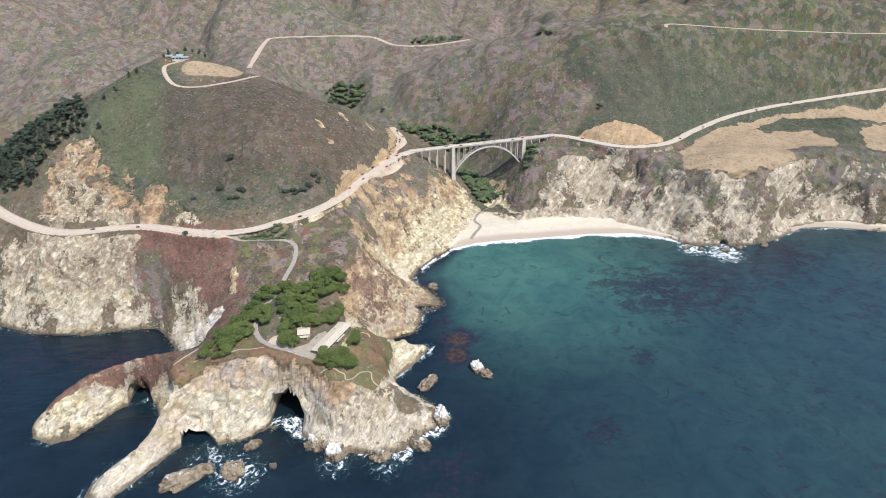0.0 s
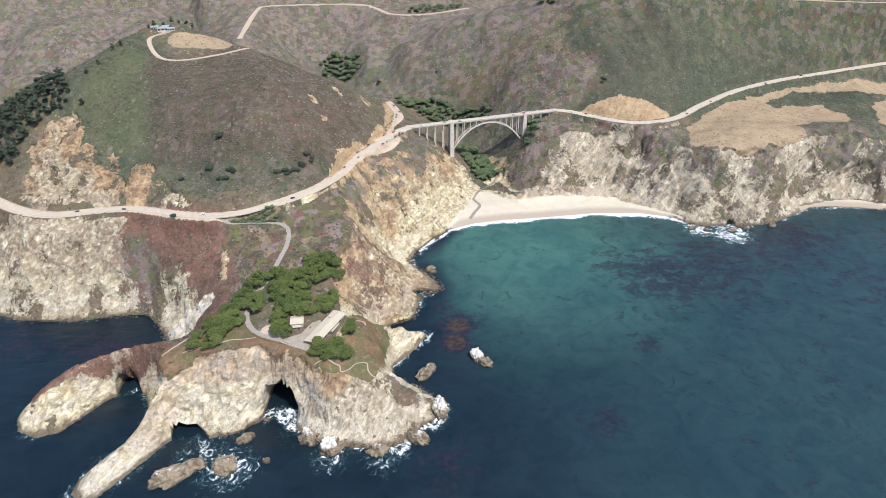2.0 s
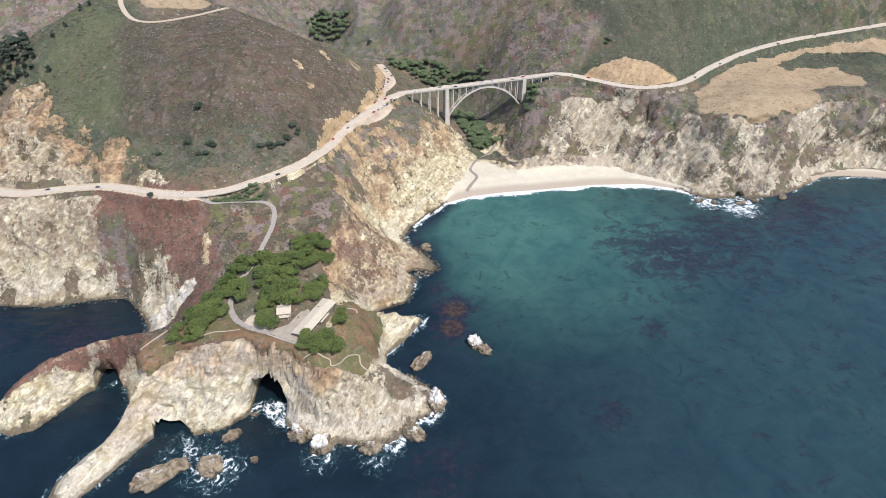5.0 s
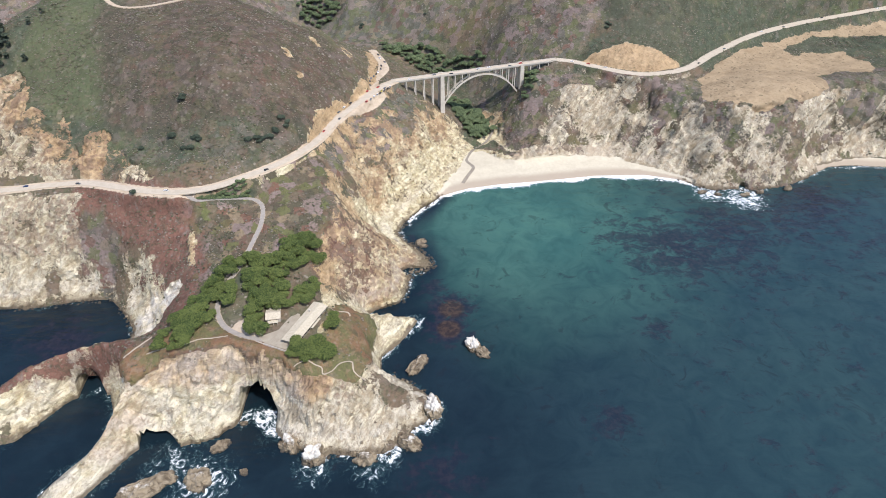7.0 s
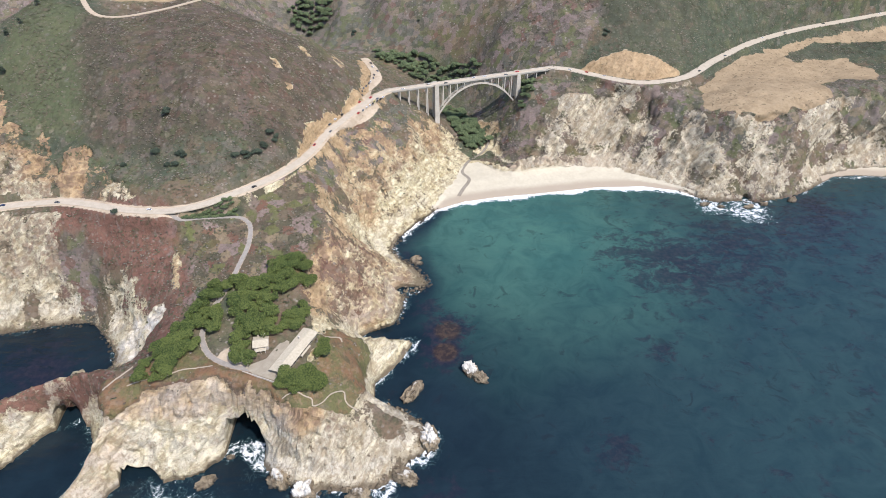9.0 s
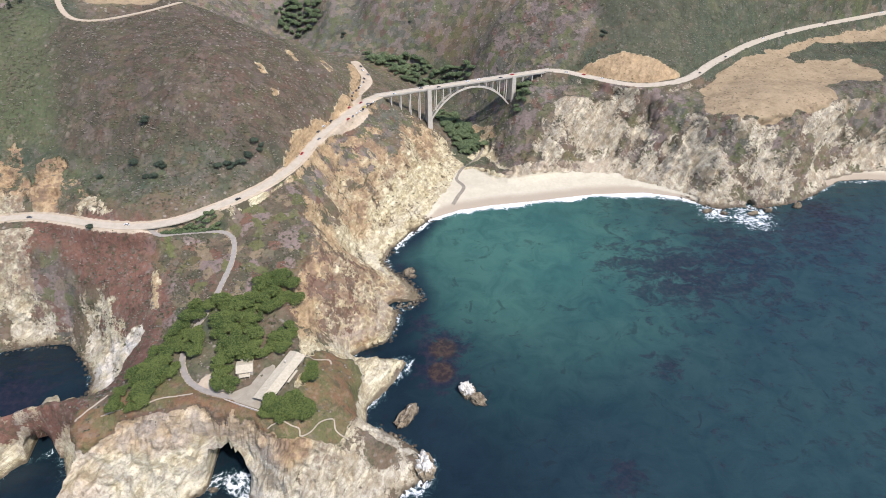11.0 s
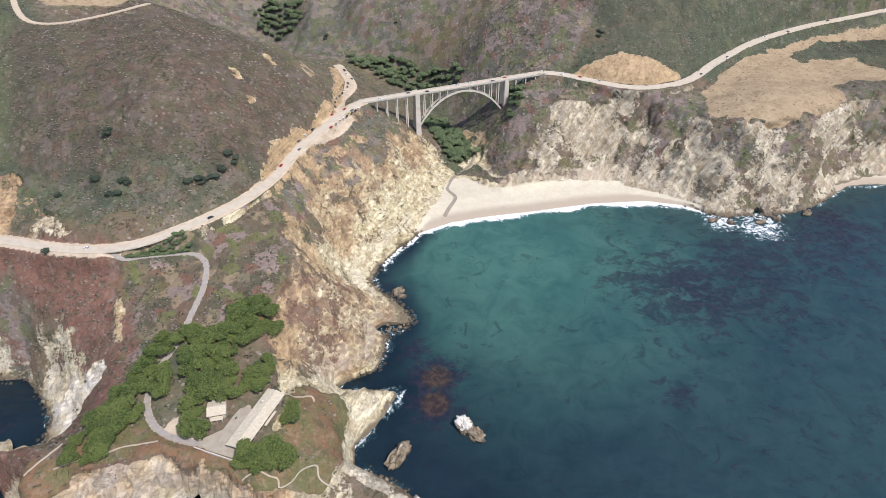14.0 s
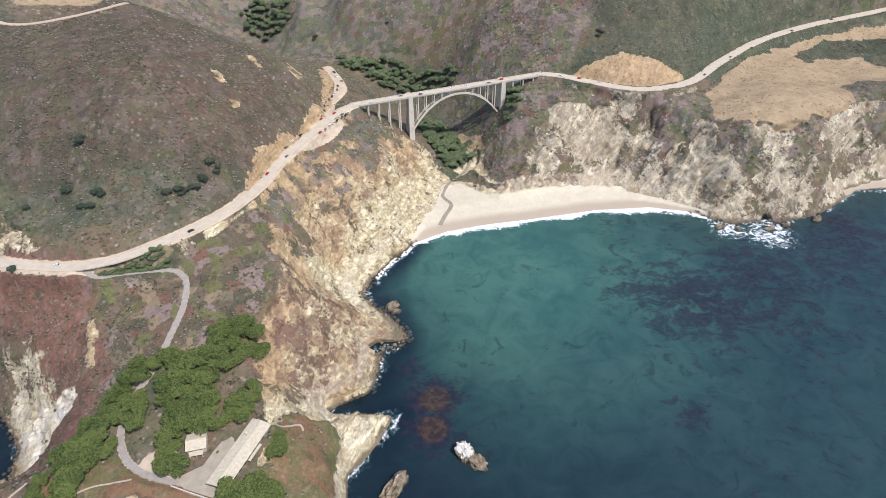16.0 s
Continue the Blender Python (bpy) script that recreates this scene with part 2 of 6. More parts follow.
    rock = mixc(nt, step(nt, lines, 0.53, 0.6, 0.0, 0.3), rock, (0.24, 0.175, 0.1))
    # rust-coloured plants in spots over the tan slope
    spot = nd(nt, "TexVoronoi", {"Vector": nd(nt, "VectorMath", {0: v, 1: nd(nt, "TexNoise", {"Vector": v, "Scale": 0.35, "Detail": 4.0}).outputs["Color"]}, operation="ADD").outputs[0], "Scale": 0.22})
    growth = calc(nt, "ADD", step(nt, spot.outputs["Distance"], 0.75, 0.2), calc(nt, "MULTIPLY", calc(nt, "SUBTRACT", mid, 0.5), 2.6))
    growth = calc(nt, "MULTIPLY", step(nt, growth, 0.05, 0.6), step(nt, shaky(g[2], 0.45), 0.2, 0.75))
    rock = mixc(nt, calc(nt, "MULTIPLY", growth, 0.62), rock, mixc(nt, step(nt, fine, 0.4, 0.62), (0.155, 0.1, 0.072), (0.255, 0.16, 0.115)))
    rock = mixc(nt, calc(nt, "MULTIPLY", e[1], step(nt, mid, 0.35, 0.6, 0.25, 1.0)), rock, (0.66, 0.61, 0.52))
    block_edge = nd(nt, "TexVoronoi", {"Vector": nd(nt, "Mapping", {"Vector": turned, "Scale": (0.2, 0.11, 0.07)}).outputs[0], "Scale": 1.0}, feature="DISTANCE_TO_EDGE").outputs["Distance"]
    crack = calc(nt, "MULTIPLY", step(nt, block_edge, 0.05, 0.0), step(nt, mid, 0.52, 0.62))
    rock = mixc(nt, calc(nt, "MULTIPLY", crack, 0.3), rock, (0.14, 0.115, 0.085))
    rock = mixc(nt, step(nt, calc(nt, "ADD", fine, calc(nt, "MULTIPLY", mid, 0.4)), 0.75, 0.87, 0.0, 0.45), rock, (0.22, 0.165, 0.098))
    rock = mixc(nt, step(nt, grain(nt, nd(nt, "Mapping", {"Vector": v, "Location": (11.0, 53.0, 29.0)}).outputs[0], 10, 7, 0.72, 0.6), 0.53, 0.6, 0.0, 0.42), rock, (0.3, 0.225, 0.13))
    rock = mixc(nt, step(nt, calc(nt, "ADD", calc(nt, "MULTIPLY", tiny, 0.5), calc(nt, "MULTIPLY", grain(nt, v, 2.0, 4, 0.75), 0.5)), 0.52, 0.62, 0.0, 0.32), rock, (0.19, 0.15, 0.098))
    z = nd(nt, "SeparateXYZ", {0: v}).outputs[2]
    wet = step(nt, calc(nt, "ADD", z, calc(nt, "ADD", calc(nt, "MULTIPLY", fine, 3.0), calc(nt, "MULTIPLY", mid, 7.0))), 9.5, 6.5)
    rock = mixc(nt, calc(nt, "MULTIPLY", wet, 0.85), rock, (0.13, 0.1, 0.066))
    upright = grain(nt, place(nt, (1, 1, 0.4)), 15, 5, 0.58, 0.4)
    streak = calc(nt, "ADD", calc(nt, "MULTIPLY", upright, calc(nt, "SUBTRACT", 1.0, calc(nt, "MULTIPLY", e[2], 0.45))), calc(nt, "MULTIPLY", beds, calc(nt, "MULTIPLY", e[2], 0.45)))
    loose = calc(nt, "ADD", calc(nt, "MULTIPLY", calc(nt, "SUBTRACT", streak, 0.5), 3.2), calc(nt, "MULTIPLY", calc(nt, "SUBTRACT", big, 0.5), calc(nt, "ADD", 2.0, calc(nt, "MULTIPLY", e[2], 2.6))))
    loose = calc(nt, "ADD", loose, calc(nt, "MULTIPLY", calc(nt, "SUBTRACT", fine, 0.5), 1.8))
    loose = calc(nt, "MULTIPLY", loose, calc(nt, "SUBTRACT", 1.0, calc(nt, "MULTIPLY", e[1], 0.9)))
    loose = calc(nt, "MULTIPLY", loose, step(nt, a[0], 0.04, 0.4))
    f = step(nt, calc(nt, "ADD", calc(nt, "MULTIPLY", a[0], 0.92), loose), 0.3, 0.52)
    f = calc(nt, "MAXIMUM", f, step(nt, a[0], 1.05, 1.2))
    col = mixc(nt, f, scrub, rock)
    # dry pasture, bare dirt, sand
    dry = mixc(nt, step(nt, calc(nt, "ADD", mid, fine), 0.75, 1.25), (0.375, 0.285, 0.175), (0.285, 0.212, 0.128))
    dry = mixc(nt, step(nt, tone[0], 0.93, 0.97, 0.0, 0.6), dry, (0.12, 0.095, 0.06))
    col = mixc(nt, step(nt, shaky(a[2], 0.3), 0.35, 0.65), col, dry)
    dirt = mixc(nt, step(nt, calc(nt, "ADD", fine, mid), 0.75, 1.25), (0.56, 0.46, 0.335), (0.46, 0.365, 0.255))
    col = mixc(nt, step(nt, shaky(c[2], 0.2), 0.35, 0.65), col, dirt)
    sand = mixc(nt, step(nt, calc(nt, "ADD", fine, mid), 0.7, 1.3), (0.585, 0.53, 0.4), (0.51, 0.455, 0.338))
    sand = mixc(nt, step(nt, calc(nt, "ADD", z, mid), 3.0, 1.7), sand, (0.4, 0.335, 0.25))
    col = mixc(nt, step(nt, shaky(a[1], 0.12), 0.4, 0.6), col, sand)
    nt.links.new(col, b.inputs["Base Color"])
    hgt = calc(nt, "ADD", calc(nt, "MULTIPLY", beds, calc(nt, "MULTIPLY", f, 1.5)), calc(nt, "ADD", fine, calc(nt, "MULTIPLY", tiny, 0.4)))
    hgt = calc(nt, "SUBTRACT", hgt, calc(nt, "MULTIPLY", crack, 0.8))
    hgt = calc(nt, "SUBTRACT", hgt, calc(nt, "MULTIPLY", f, calc(nt, "MULTIPLY", step(nt, lines, 0.46, 0.58), 1.4)))
    hgt = calc(nt, "MULTIPLY", hgt, calc(nt, "SUBTRACT", 1.0, calc(nt, "MULTIPLY", a[1], 0.85)))
    relief(nt, b, hgt, 1.0, 0.62)
    return m


def water_material():
    m, nt, b = nodes_of("sea_water", 0.22, 0.5)
    b.inputs["IOR"].default_value = 1.33
    v = place(nt)
    a = mask(nt, "mask_a")
    big, mid, fine = grain(nt, v, 90, 4, 0.6, 0.5), grain(nt, v, 22, 5, 0.65, 0.8), grain(nt, v, 5, 5, 0.65)
    deep = mixc(nt, step(nt, calc(nt, "ADD", big, calc(nt, "MULTIPLY", mid, 0.5)), 0.5, 1.0), (0.004, 0.0085, 0.0155), (0.0075, 0.0155, 0.026))
    # mask_b brightens the eastern water: sky sheen and haze put into its colour
    deep = mixc(nt, mask(nt, "mask_b")[0], deep, mixc(nt, step(nt, mid, 0.3, 0.7), (0.011, 0.024, 0.036), (0.016, 0.032, 0.045)))
    teal = mixc(nt, step(nt, calc(nt, "ADD", big, calc(nt, "MULTIPLY", mid, 0.5)), 0.5, 1.0), (0.035, 0.102, 0.088), (0.06, 0.142, 0.11))
    col = mixc(nt, calc(nt, "MULTIPLY", a[1], step(nt, mid, 0.2, 0.6, 0.75, 1.0)), deep, teal)
    wisp = grain(nt, place(nt, (1, 1.25, 1)), 17, 8, 0.74, 0.5)
    # kelp colour, also used for the shadow painted below the east headland
    weed_and_shade = step(nt, calc(nt, "ADD", a[2], calc(nt, "MULTIPLY", calc(nt, "SUBTRACT", wisp, 0.5), 3.4)), 0.5, 0.95)
    smudge = calc(nt, "MULTIPLY", step(nt, calc(nt, "ADD", grain(nt, v, 17, 4, 0.6, 1.0), calc(nt, "MULTIPLY", big, 0.35)), 0.77, 0.88), 0.4)
    col = mixc(nt, smudge, col, (0.013, 0.014, 0.02))
    col = mixc(nt, calc(nt, "MULTIPLY", weed_and_shade, step(nt, a[2], 0.7, 1.1, 0.6, 0.85)), col, mixc(nt, step(nt, a[2], 1.02, 1.2), mixc(nt, step(nt, fine, 0.4, 0.65), (0.013, 0.015, 0.027), (0.03, 0.024, 0.034)), mixc(nt, step(nt, fine, 0.4, 0.65), (0.032, 0.02, 0.018), (0.075, 0.045, 0.03))))
    lace = nd(nt, "TexVoronoi", {"Vector": nd(nt, "VectorMath", {0: v, 1: nd(nt, "TexNoise", {"Vector": v, "Scale": 0.12, "Detail": 4.0}).outputs["Color"]}, operation="ADD").outputs[0], "Scale": 0.3}, feature="DISTANCE_TO_EDGE").outputs["Distance"]
    froth = calc(nt, "ADD", a[0], calc(nt, "ADD", calc(nt, "MULTIPLY", calc(nt, "SUBTRACT", grain(nt, v, 9, 8, 0.78, 1.6), 0.5), 2.6), step(nt, lace, 0.0, 0.35, 0.06, -0.1)))
    foam = calc(nt, "MULTIPLY", step(nt, froth, 0.47, 0.76), step(nt, a[0], 0.03, 0.15))
    churn = calc(nt, "MULTIPLY", step(nt, froth, 0.15, 0.75, 0.0, 0.4), step(nt, a[0], 0.0, 0.15))
    col = mixc(nt, churn, col, (0.1, 0.2, 0.2))
    col = mixc(nt, foam, col, (0.76, 0.78, 0.78))
    nt.links.new(col, b.inputs["Base Color"])
    nt.links.new(step(nt, foam, 0.0, 1.0, 0.2, 0.9), b.inputs["Roughness"])
    swell = nd(nt, "TexNoise", {"Vector": nd(nt, "Mapping", {"Vector": v, "Rotation": (0, 0, 0.5), "Scale": (0.4, 1.3, 1)}).outputs[0], "Scale": 0.09, "Detail": 3.0}).outputs["Fac"]
    relief(nt, b, calc(nt, "ADD", calc(nt, "MULTIPLY", swell, 3.0), calc(nt, "MULTIPLY", fine, 0.9)), 0.7, 0.45)
    return m


GROUND, WATER = ground_material(), water_material()
ASPHALT = simple("worn_asphalt", (0.46, 0.395, 0.295), (0.55, 0.475, 0.365), 5, 0.9)
CONCRETE = simple("weathered_concrete", (0.55, 0.5, 0.42), (0.44, 0.4, 0.33), 6, 0.85, metres=0.05)

# ---- the lie of the land: shore, rims, ridges and roads in metres ----
SHORE_COVE = [(-2600, 900), (-900, 640), (-620, 560), (-460, 524), (-416, 509), (-363, 506), (-321, 514), (-293, 516), (-276, 499), (-258, 476), (-256, 456),
              (-250, 444), (-270, 440), (-300, 432), (-328, 416), (-344, 396)]
SHORE_ARMS = [(-346, 384), (-338, 368), (-320, 361), (-304, 366), (-292, 384), (-280, 402), (-262, 412), (-250, 406), (-240, 386), (-236, 371), (-244, 355), (-257, 338), (-267, 322),
              (-266, 308), (-250, 304), (-240, 315), (-228, 334), (-214, 356), (-203, 364), (-190, 356), (-162, 364), (-146, 377), (-138, 388), (-123, 379), (-115, 365)]
SHORE_POINT = [(-99, 355), (-83, 342), (-76, 349), (-59, 346), (-38, 348), (-26, 356), (-20, 366), (-5, 376), (1, 388), (-4, 396), (-21, 410), (-34, 417), (-44, 421), (-45, 438), (-35, 446),
               (-24, 461), (-14, 480), (-32, 484), (-61, 487), (-49, 495), (-32, 502), (-25, 516), (-21, 543), (-9, 542), (0, 554), (-11, 574), (-26, 590), (-37, 604)]
SHORE_BAY = [(-28, 627), (-15, 647), (10, 673), (42, 688), (77, 695), (123, 700), (189, 709), (248, 709), (284, 698), (301, 683), (314, 673), (340, 675), (364, 672), (396, 679),
             (423, 689), (446, 703), (471, 718), (499, 720), (535, 715), (600, 700), (640, 715), (760, 690), (1000, 640), (1500, 560), (2900, 300)]
SHORE = SHORE_COVE + SHORE_ARMS + SHORE_POINT + SHORE_BAY
HIGHWAY_WEST = [(-900, 900, 76), (-640, 740, 77), (-560, 685, 78), (-498, 632, 79), (-436, 591, 80), (-392, 576, 81), (-344, 578, 84), (-307, 575, 87), (-259, 558, 90), (-240, 553, 90.7), (-221, 549.5, 91.7), (-205, 549.5, 92.8), (-186, 554, 94), (-165, 566.5, 95),
                (-144, 584, 94.7), (-126, 605, 94), (-109, 640, 92), (-96, 686, 90), (-75, 735, 87.5), (-57, 773, 85.5), (-42, 791, 85)]
HIGHWAY_EAST = [(161, 850, 84.8), (180, 846, 84), (207, 830, 83), (254, 805, 83), (310, 814, 84), (364, 858, 87), (430, 903, 92), (502, 932, 97), (570, 949, 101), (640, 966, 105), (712, 985, 108), (950, 1040, 118)]
DRIVEWAY = [(-214, 550, 91), (-202, 542, 88), (-191, 546, 86), (-177, 550.5, 83.5), (-162, 554.5, 80.5), (-154, 553, 79), (-147, 543, 78), (-145, 522, 75), (-149, 500, 71), (-154, 481, 66), (-163, 462, 60), (-165, 443, 57.5),
            (-161, 430, 57), (-153, 419, 57), (-140, 411, 57), (-124, 406, 57), (-110, 403, 57)]
KNOLL_LANE = [(-345, 842, 196), (-361, 825, 192), (-338, 784, 182), (-313, 782, 177), (-276, 802, 177), (-243, 831, 178), (-300, 960, 120), (-331, 1090, 129)]
FAR_LANE = [(-331, 1090, 129), (-326, 1200, 150), (-314, 1240, 150), (-241, 1260, 148), (-143, 1270, 145), (-86, 1230, 136), (-21, 1250, 131), (60, 1330, 125)]
HILL_LANE = [(340, 975, 209), (352, 985, 211), (450, 990, 203), (544, 1000, 196), (700, 1010, 189), (900, 1040, 190)]
SPUR_LANE = [(-73, 905, 80), (-61, 870, 80), (-56, 840, 81), (-66, 800, 82), (-62, 768, 84)]
WEST_RIM = [(-620, 640, 76), (-482, 606, 78), (-408, 566, 77), (-343, 564, 80), (-293, 560, 83), (-254, 548, 81), (-206, 540, 77), (-194, 516, 68), (-190, 482, 58), (-200, 445, 50), (-214, 424, 46)]
SOUTH_RIM = [(-224, 394, 50), (-204, 395, 50), (-177, 394, 54), (-141, 395, 55), (-109, 387, 53), (-88, 377, 46), (-67, 379, 38), (-48, 393, 28), (-45, 410, 28)]
EAST_RIM = [(-52, 426, 33), (-62, 444, 38), (-76, 449, 46), (-86, 450, 55), (-98, 476, 58), (-97, 494, 64), (-84, 555, 76), (-94, 599, 80), (-99, 648, 84), (-62, 734, 82), (-36, 768, 71)]
POINT_RIDGE = [(-20, 477, 7), (-35, 470, 17), (-50, 460, 28), (-8, 388, 11), (-24, 394, 16), (-36, 402, 21), (-62, 365, 20), (-90, 362, 24), (-120, 388, 44)]
EAST_COVE_BACK = [(452, 722, 3), (490, 737, 5), (530, 738, 5), (585, 722, 4)]
EAST_FACE = [(-53, 631, 25), (-75, 575, 52), (-59, 520, 42), (-80, 488, 38), (-13, 740, 56), (-38, 690, 48), (15, 798, 40), (40, 790, 18), (-24, 790, 70), (-34, 800, 76), (-2, 800, 55), (-12, 806, 62), (10, 822, 40), (2, 780, 44)]
WEST_ARM = [(-227, 408, 49), (-251, 416, 46), (-279, 414, 39), (-308, 404, 31), (-328, 392, 20), (-338, 380, 9)]
SOUTH_ARM = [(-217, 380, 47), (-222, 362, 36), (-227, 350, 26), (-240, 334, 17), (-252, 320, 12), (-256, 311, 7)]
WEST_FACE = [(-275, 545, 70), (-247, 504, 40), (-190, 531, 75), (-184, 471, 60), (-238, 478, 22), (-226, 440, 30)]
BLUFF = [(-118, 427, 58), (-96, 421, 57), (-113, 450, 60), (-140, 470, 63), (-160, 410, 56), (-75, 410, 46), (-120, 500, 68), (-110, 540, 76)]
EAST_TOPS = [(130, 822, 76), (153, 812, 74), (200, 806, 72), (264, 788, 70), (303, 778, 72), (314, 746, 68), (340, 726, 67), (404, 722, 66), (453, 747, 68), (509, 757, 69), (600, 770, 68), (800, 780, 70)]
EAST_CLIFF = [(159, 815, 68), (255, 783, 53), (234, 750, 19), (338, 716, 38), (419, 707, 34), (130, 780, 34), (190, 775, 38), (300, 735, 36), (480, 738, 40), (560, 735, 35)]
PASTURE = [(329, 792, 73), (326, 748, 71), (352, 730, 71), (401, 728, 72), (425, 741, 73), (461, 754, 74), (474, 804, 75), (499, 826, 75), (551, 818, 76), (543, 856, 77), (462, 871, 81), (505, 914, 85), (603, 900, 85),
           (628, 945, 90), (511, 922, 88), (415, 864, 82)]
ROAD_CUT = [(212, 838, 92), (246, 841, 99), (272, 833, 97), (296, 820, 89)]
EAST_HILL = [(217, 876, 115), (180, 905, 118), (254, 850, 105), (100, 930, 90), (350, 900, 125), (470, 960, 150), (620, 1000, 150), (300, 930, 160)]
SPUR_CREST = [(1, 1120, 133), (68, 1090, 158), (157, 1050, 186), (238, 1010, 205), (352, 985, 211), (450, 1000, 205), (544, 1010, 200), (700, 1020, 194)]
SCARP = [(-445, 612, 84), (-443, 660, 118), (-411, 695, 137), (-378, 644, 131), (-358, 650, 118), (-337, 615, 103), (-312, 612, 106), (-292, 585, 92)]
SCARP_FACE = [(-440, 606), (-450, 666), (-430, 691), (-407, 698), (-387, 671), (-378, 645), (-356, 647), (-335, 627), (-324, 603), (-322, 583), (-387, 584), (-429, 593)]
SCARP_SIDE = [(-322, 592), (-324, 620), (-306, 624), (-290, 611), (-274, 598), (-246, 566), (-280, 572), (-312, 580)]
PALE_FIELD = [(332, 804), (386, 857), (431, 888), (507, 918), (590, 935), (709, 968), (730, 940), (690, 928), (625, 898), (590, 906), (558, 915), (509, 910), (463, 878), (474, 867), (541, 877), (556, 832), (541, 806), (482, 807), (460, 783), (463, 757), (415, 738), (382, 727), (341, 732), (320, 757)]
FAR_FIELD = [(614, 874), (700, 918), (720, 860), (640, 800), (600, 790), (581, 800), (588, 829)]
BEACH_RING = [(-8, 655), (8, 690), (31, 722), (43, 752), (50, 762), (66, 766), (84, 745), (102, 737), (154, 746), (190, 749), (226, 746), (243, 727), (285, 709), (310, 690), (310, 600), (-8, 600)]
MAUVE = [[(132, 839), (203, 819), (260, 800), (294, 791), (318, 755), (305, 765), (270, 786), (200, 808), (140, 816)], [(140, 820), (158, 794), (121, 772), (94, 746), (79, 766), (108, 801)], [(279, 788), (314, 763), (283, 751), (240, 744), (257, 763)],
         [(318, 760), (345, 730), (412, 732), (440, 736), (400, 716), (375, 704), (339, 709), (315, 727)], [(446, 752), (534, 770), (534, 758), (473, 750)], [(539, 767), (600, 772), (600, 745), (537, 748)]]
WEST_HILL = [(-248, 612, 106), (-202, 650, 154), (-200, 600, 111), (-135, 634, 122), (-300, 700, 160), (-85, 797, 112), (-125, 821, 140), (-300, 765, 176), (-105, 740, 112), (-180, 720, 165), (-130, 690, 128)]
WEST_CREST = [(-520, 720, 120), (-470, 715, 150), (-415, 730, 170), (-405, 790, 186), (-375, 840, 202), (-334, 870, 200), (-300, 840, 190), (-252, 840, 177), (-201, 845, 158), (-142, 848, 126), (-95, 850, 96)]
CUT_FACE = [(180, 848), (212, 846), (246, 850), (276, 842), (308, 824), (306, 819), (272, 810), (254, 812), (228, 824), (200, 838)]
PATHS = [([(-206, 400), (-198, 402), (-188, 402.5), (-178, 403), (-163, 408), (-149, 409)], 1.0), ([(-92, 390), (-85, 387), (-80, 386), (-79, 382), (-73, 386), (-68, 394), (-61, 399), (-59, 392), (-51, 389)], 0.95),
         ([(-99, 385), (-93, 388)], 0.9), ([(-80, 440), (-74, 444), (-68, 448), (-66, 444)], 1.2), ([(-222, 398), (-213, 408), (-207, 416)], 1.3)]
ROAD_BANK = [(-117, 632), (-115, 652), (-112, 675), (-106, 688), (-96, 712), (-85, 731), (-80, 747), (-79, 759), (-74, 778), (-68, 772), (-81, 738), (-98, 699), (-108, 667), (-115, 641)]
SPUR_BANK = [(-72, 778), (-71, 811), (-71, 832), (-75, 855), (-82, 883), (-74, 890), (-66, 859), (-64, 835), (-64, 800)]
PULLOUT = [(-89, 690), (-74, 713), (-60, 731), (-49, 763), (-57, 765), (-75, 727)]
SCARS = [[(-116, 858), (-111, 858), (-98, 828), (-87, 809), (-88, 792), (-99, 800)], [(-132, 785), (-129, 790), (-119, 778), (-124, 776)], [(-153, 735), (-148, 740), (-142, 730), (-147, 725)], [(-135, 709), (-131, 713), (-130, 705), (-134, 700)], [(-206, 522), (-200, 522), (-198, 507), (-196, 488), (-203, 500)]]
SLOPE_MIX = [(-205, 543), (-165, 556), (-140, 575), (-112, 620), (-96, 606), (-88, 560), (-100, 512), (-95, 500), (-150, 490), (-170, 470), (-185, 480), (-195, 515)]
DARK_HILL = [(-333, 760), (-271, 784), (-234, 836), (-178, 809), (-132, 786), (-98, 796), (-117, 713), (-161, 636), (-214, 625), (-268, 644), (-304, 683)]
GREEN_SIDE = [(-391, 808), (-346, 779), (-316, 727), (-308, 671), (-344, 656), (-378, 668), (-408, 702), (-394, 740)]
RUST_SLOPE = [(-67, 564), (-46, 576), (-20, 566), (-22, 542), (-44, 508), (-72, 490), (-80, 497), (-95, 514), (-88, 533)]
RED_SLOPE = [(-282, 560), (-213, 550), (-207, 530), (-217, 513), (-219, 483), (-256, 499), (-253, 511), (-240, 526), (-270, 542)]
MAUVE_STANDS = [[(-306, 553), (-312, 529), (-288, 519), (-279, 532), (-292, 551)], [(-86, 685), (-54, 724), (-26, 730), (-43, 692), (-73, 676)], [(-54, 758), (-32, 781), (-8, 787), (-26, 745), (-48, 732)], [(-110, 640), (-96, 660), (-80, 668), (-84, 640), (-92, 615)],
                [(92, 770), (84, 800), (96, 850), (140, 850), (160, 815), (125, 775)], [(95, 850), (150, 858), (190, 900), (130, 965), (85, 930)]]
BLUFF_TURF = [(-225, 403), (-232, 400), (-214, 382), (-199, 397), (-181, 399), (-162, 401), (-140, 401), (-121, 396), (-102, 386), (-83, 382), (-62, 384), (-52, 394), (-50, 439), (-49, 455), (-64, 456), (-76, 451), (-79, 423), (-84, 393), (-103, 400), (-134, 414), (-158, 418), (-170, 429), (-182, 419), (-202, 405)]
CANYON = [(59, 777, 6), (76, 800, 9), (78, 830, 12), (60, 900, 20), (10, 980, 30), (-60, 1050, 40), (-180, 1110, 55), (-260, 1170, 85)]
WEST_VALLEY = [(-1200, 950, 40), (-700, 900, 50), (-520, 940, 60), (-400, 990, 75), (-300, 1010, 90), (-230, 1000, 95)]
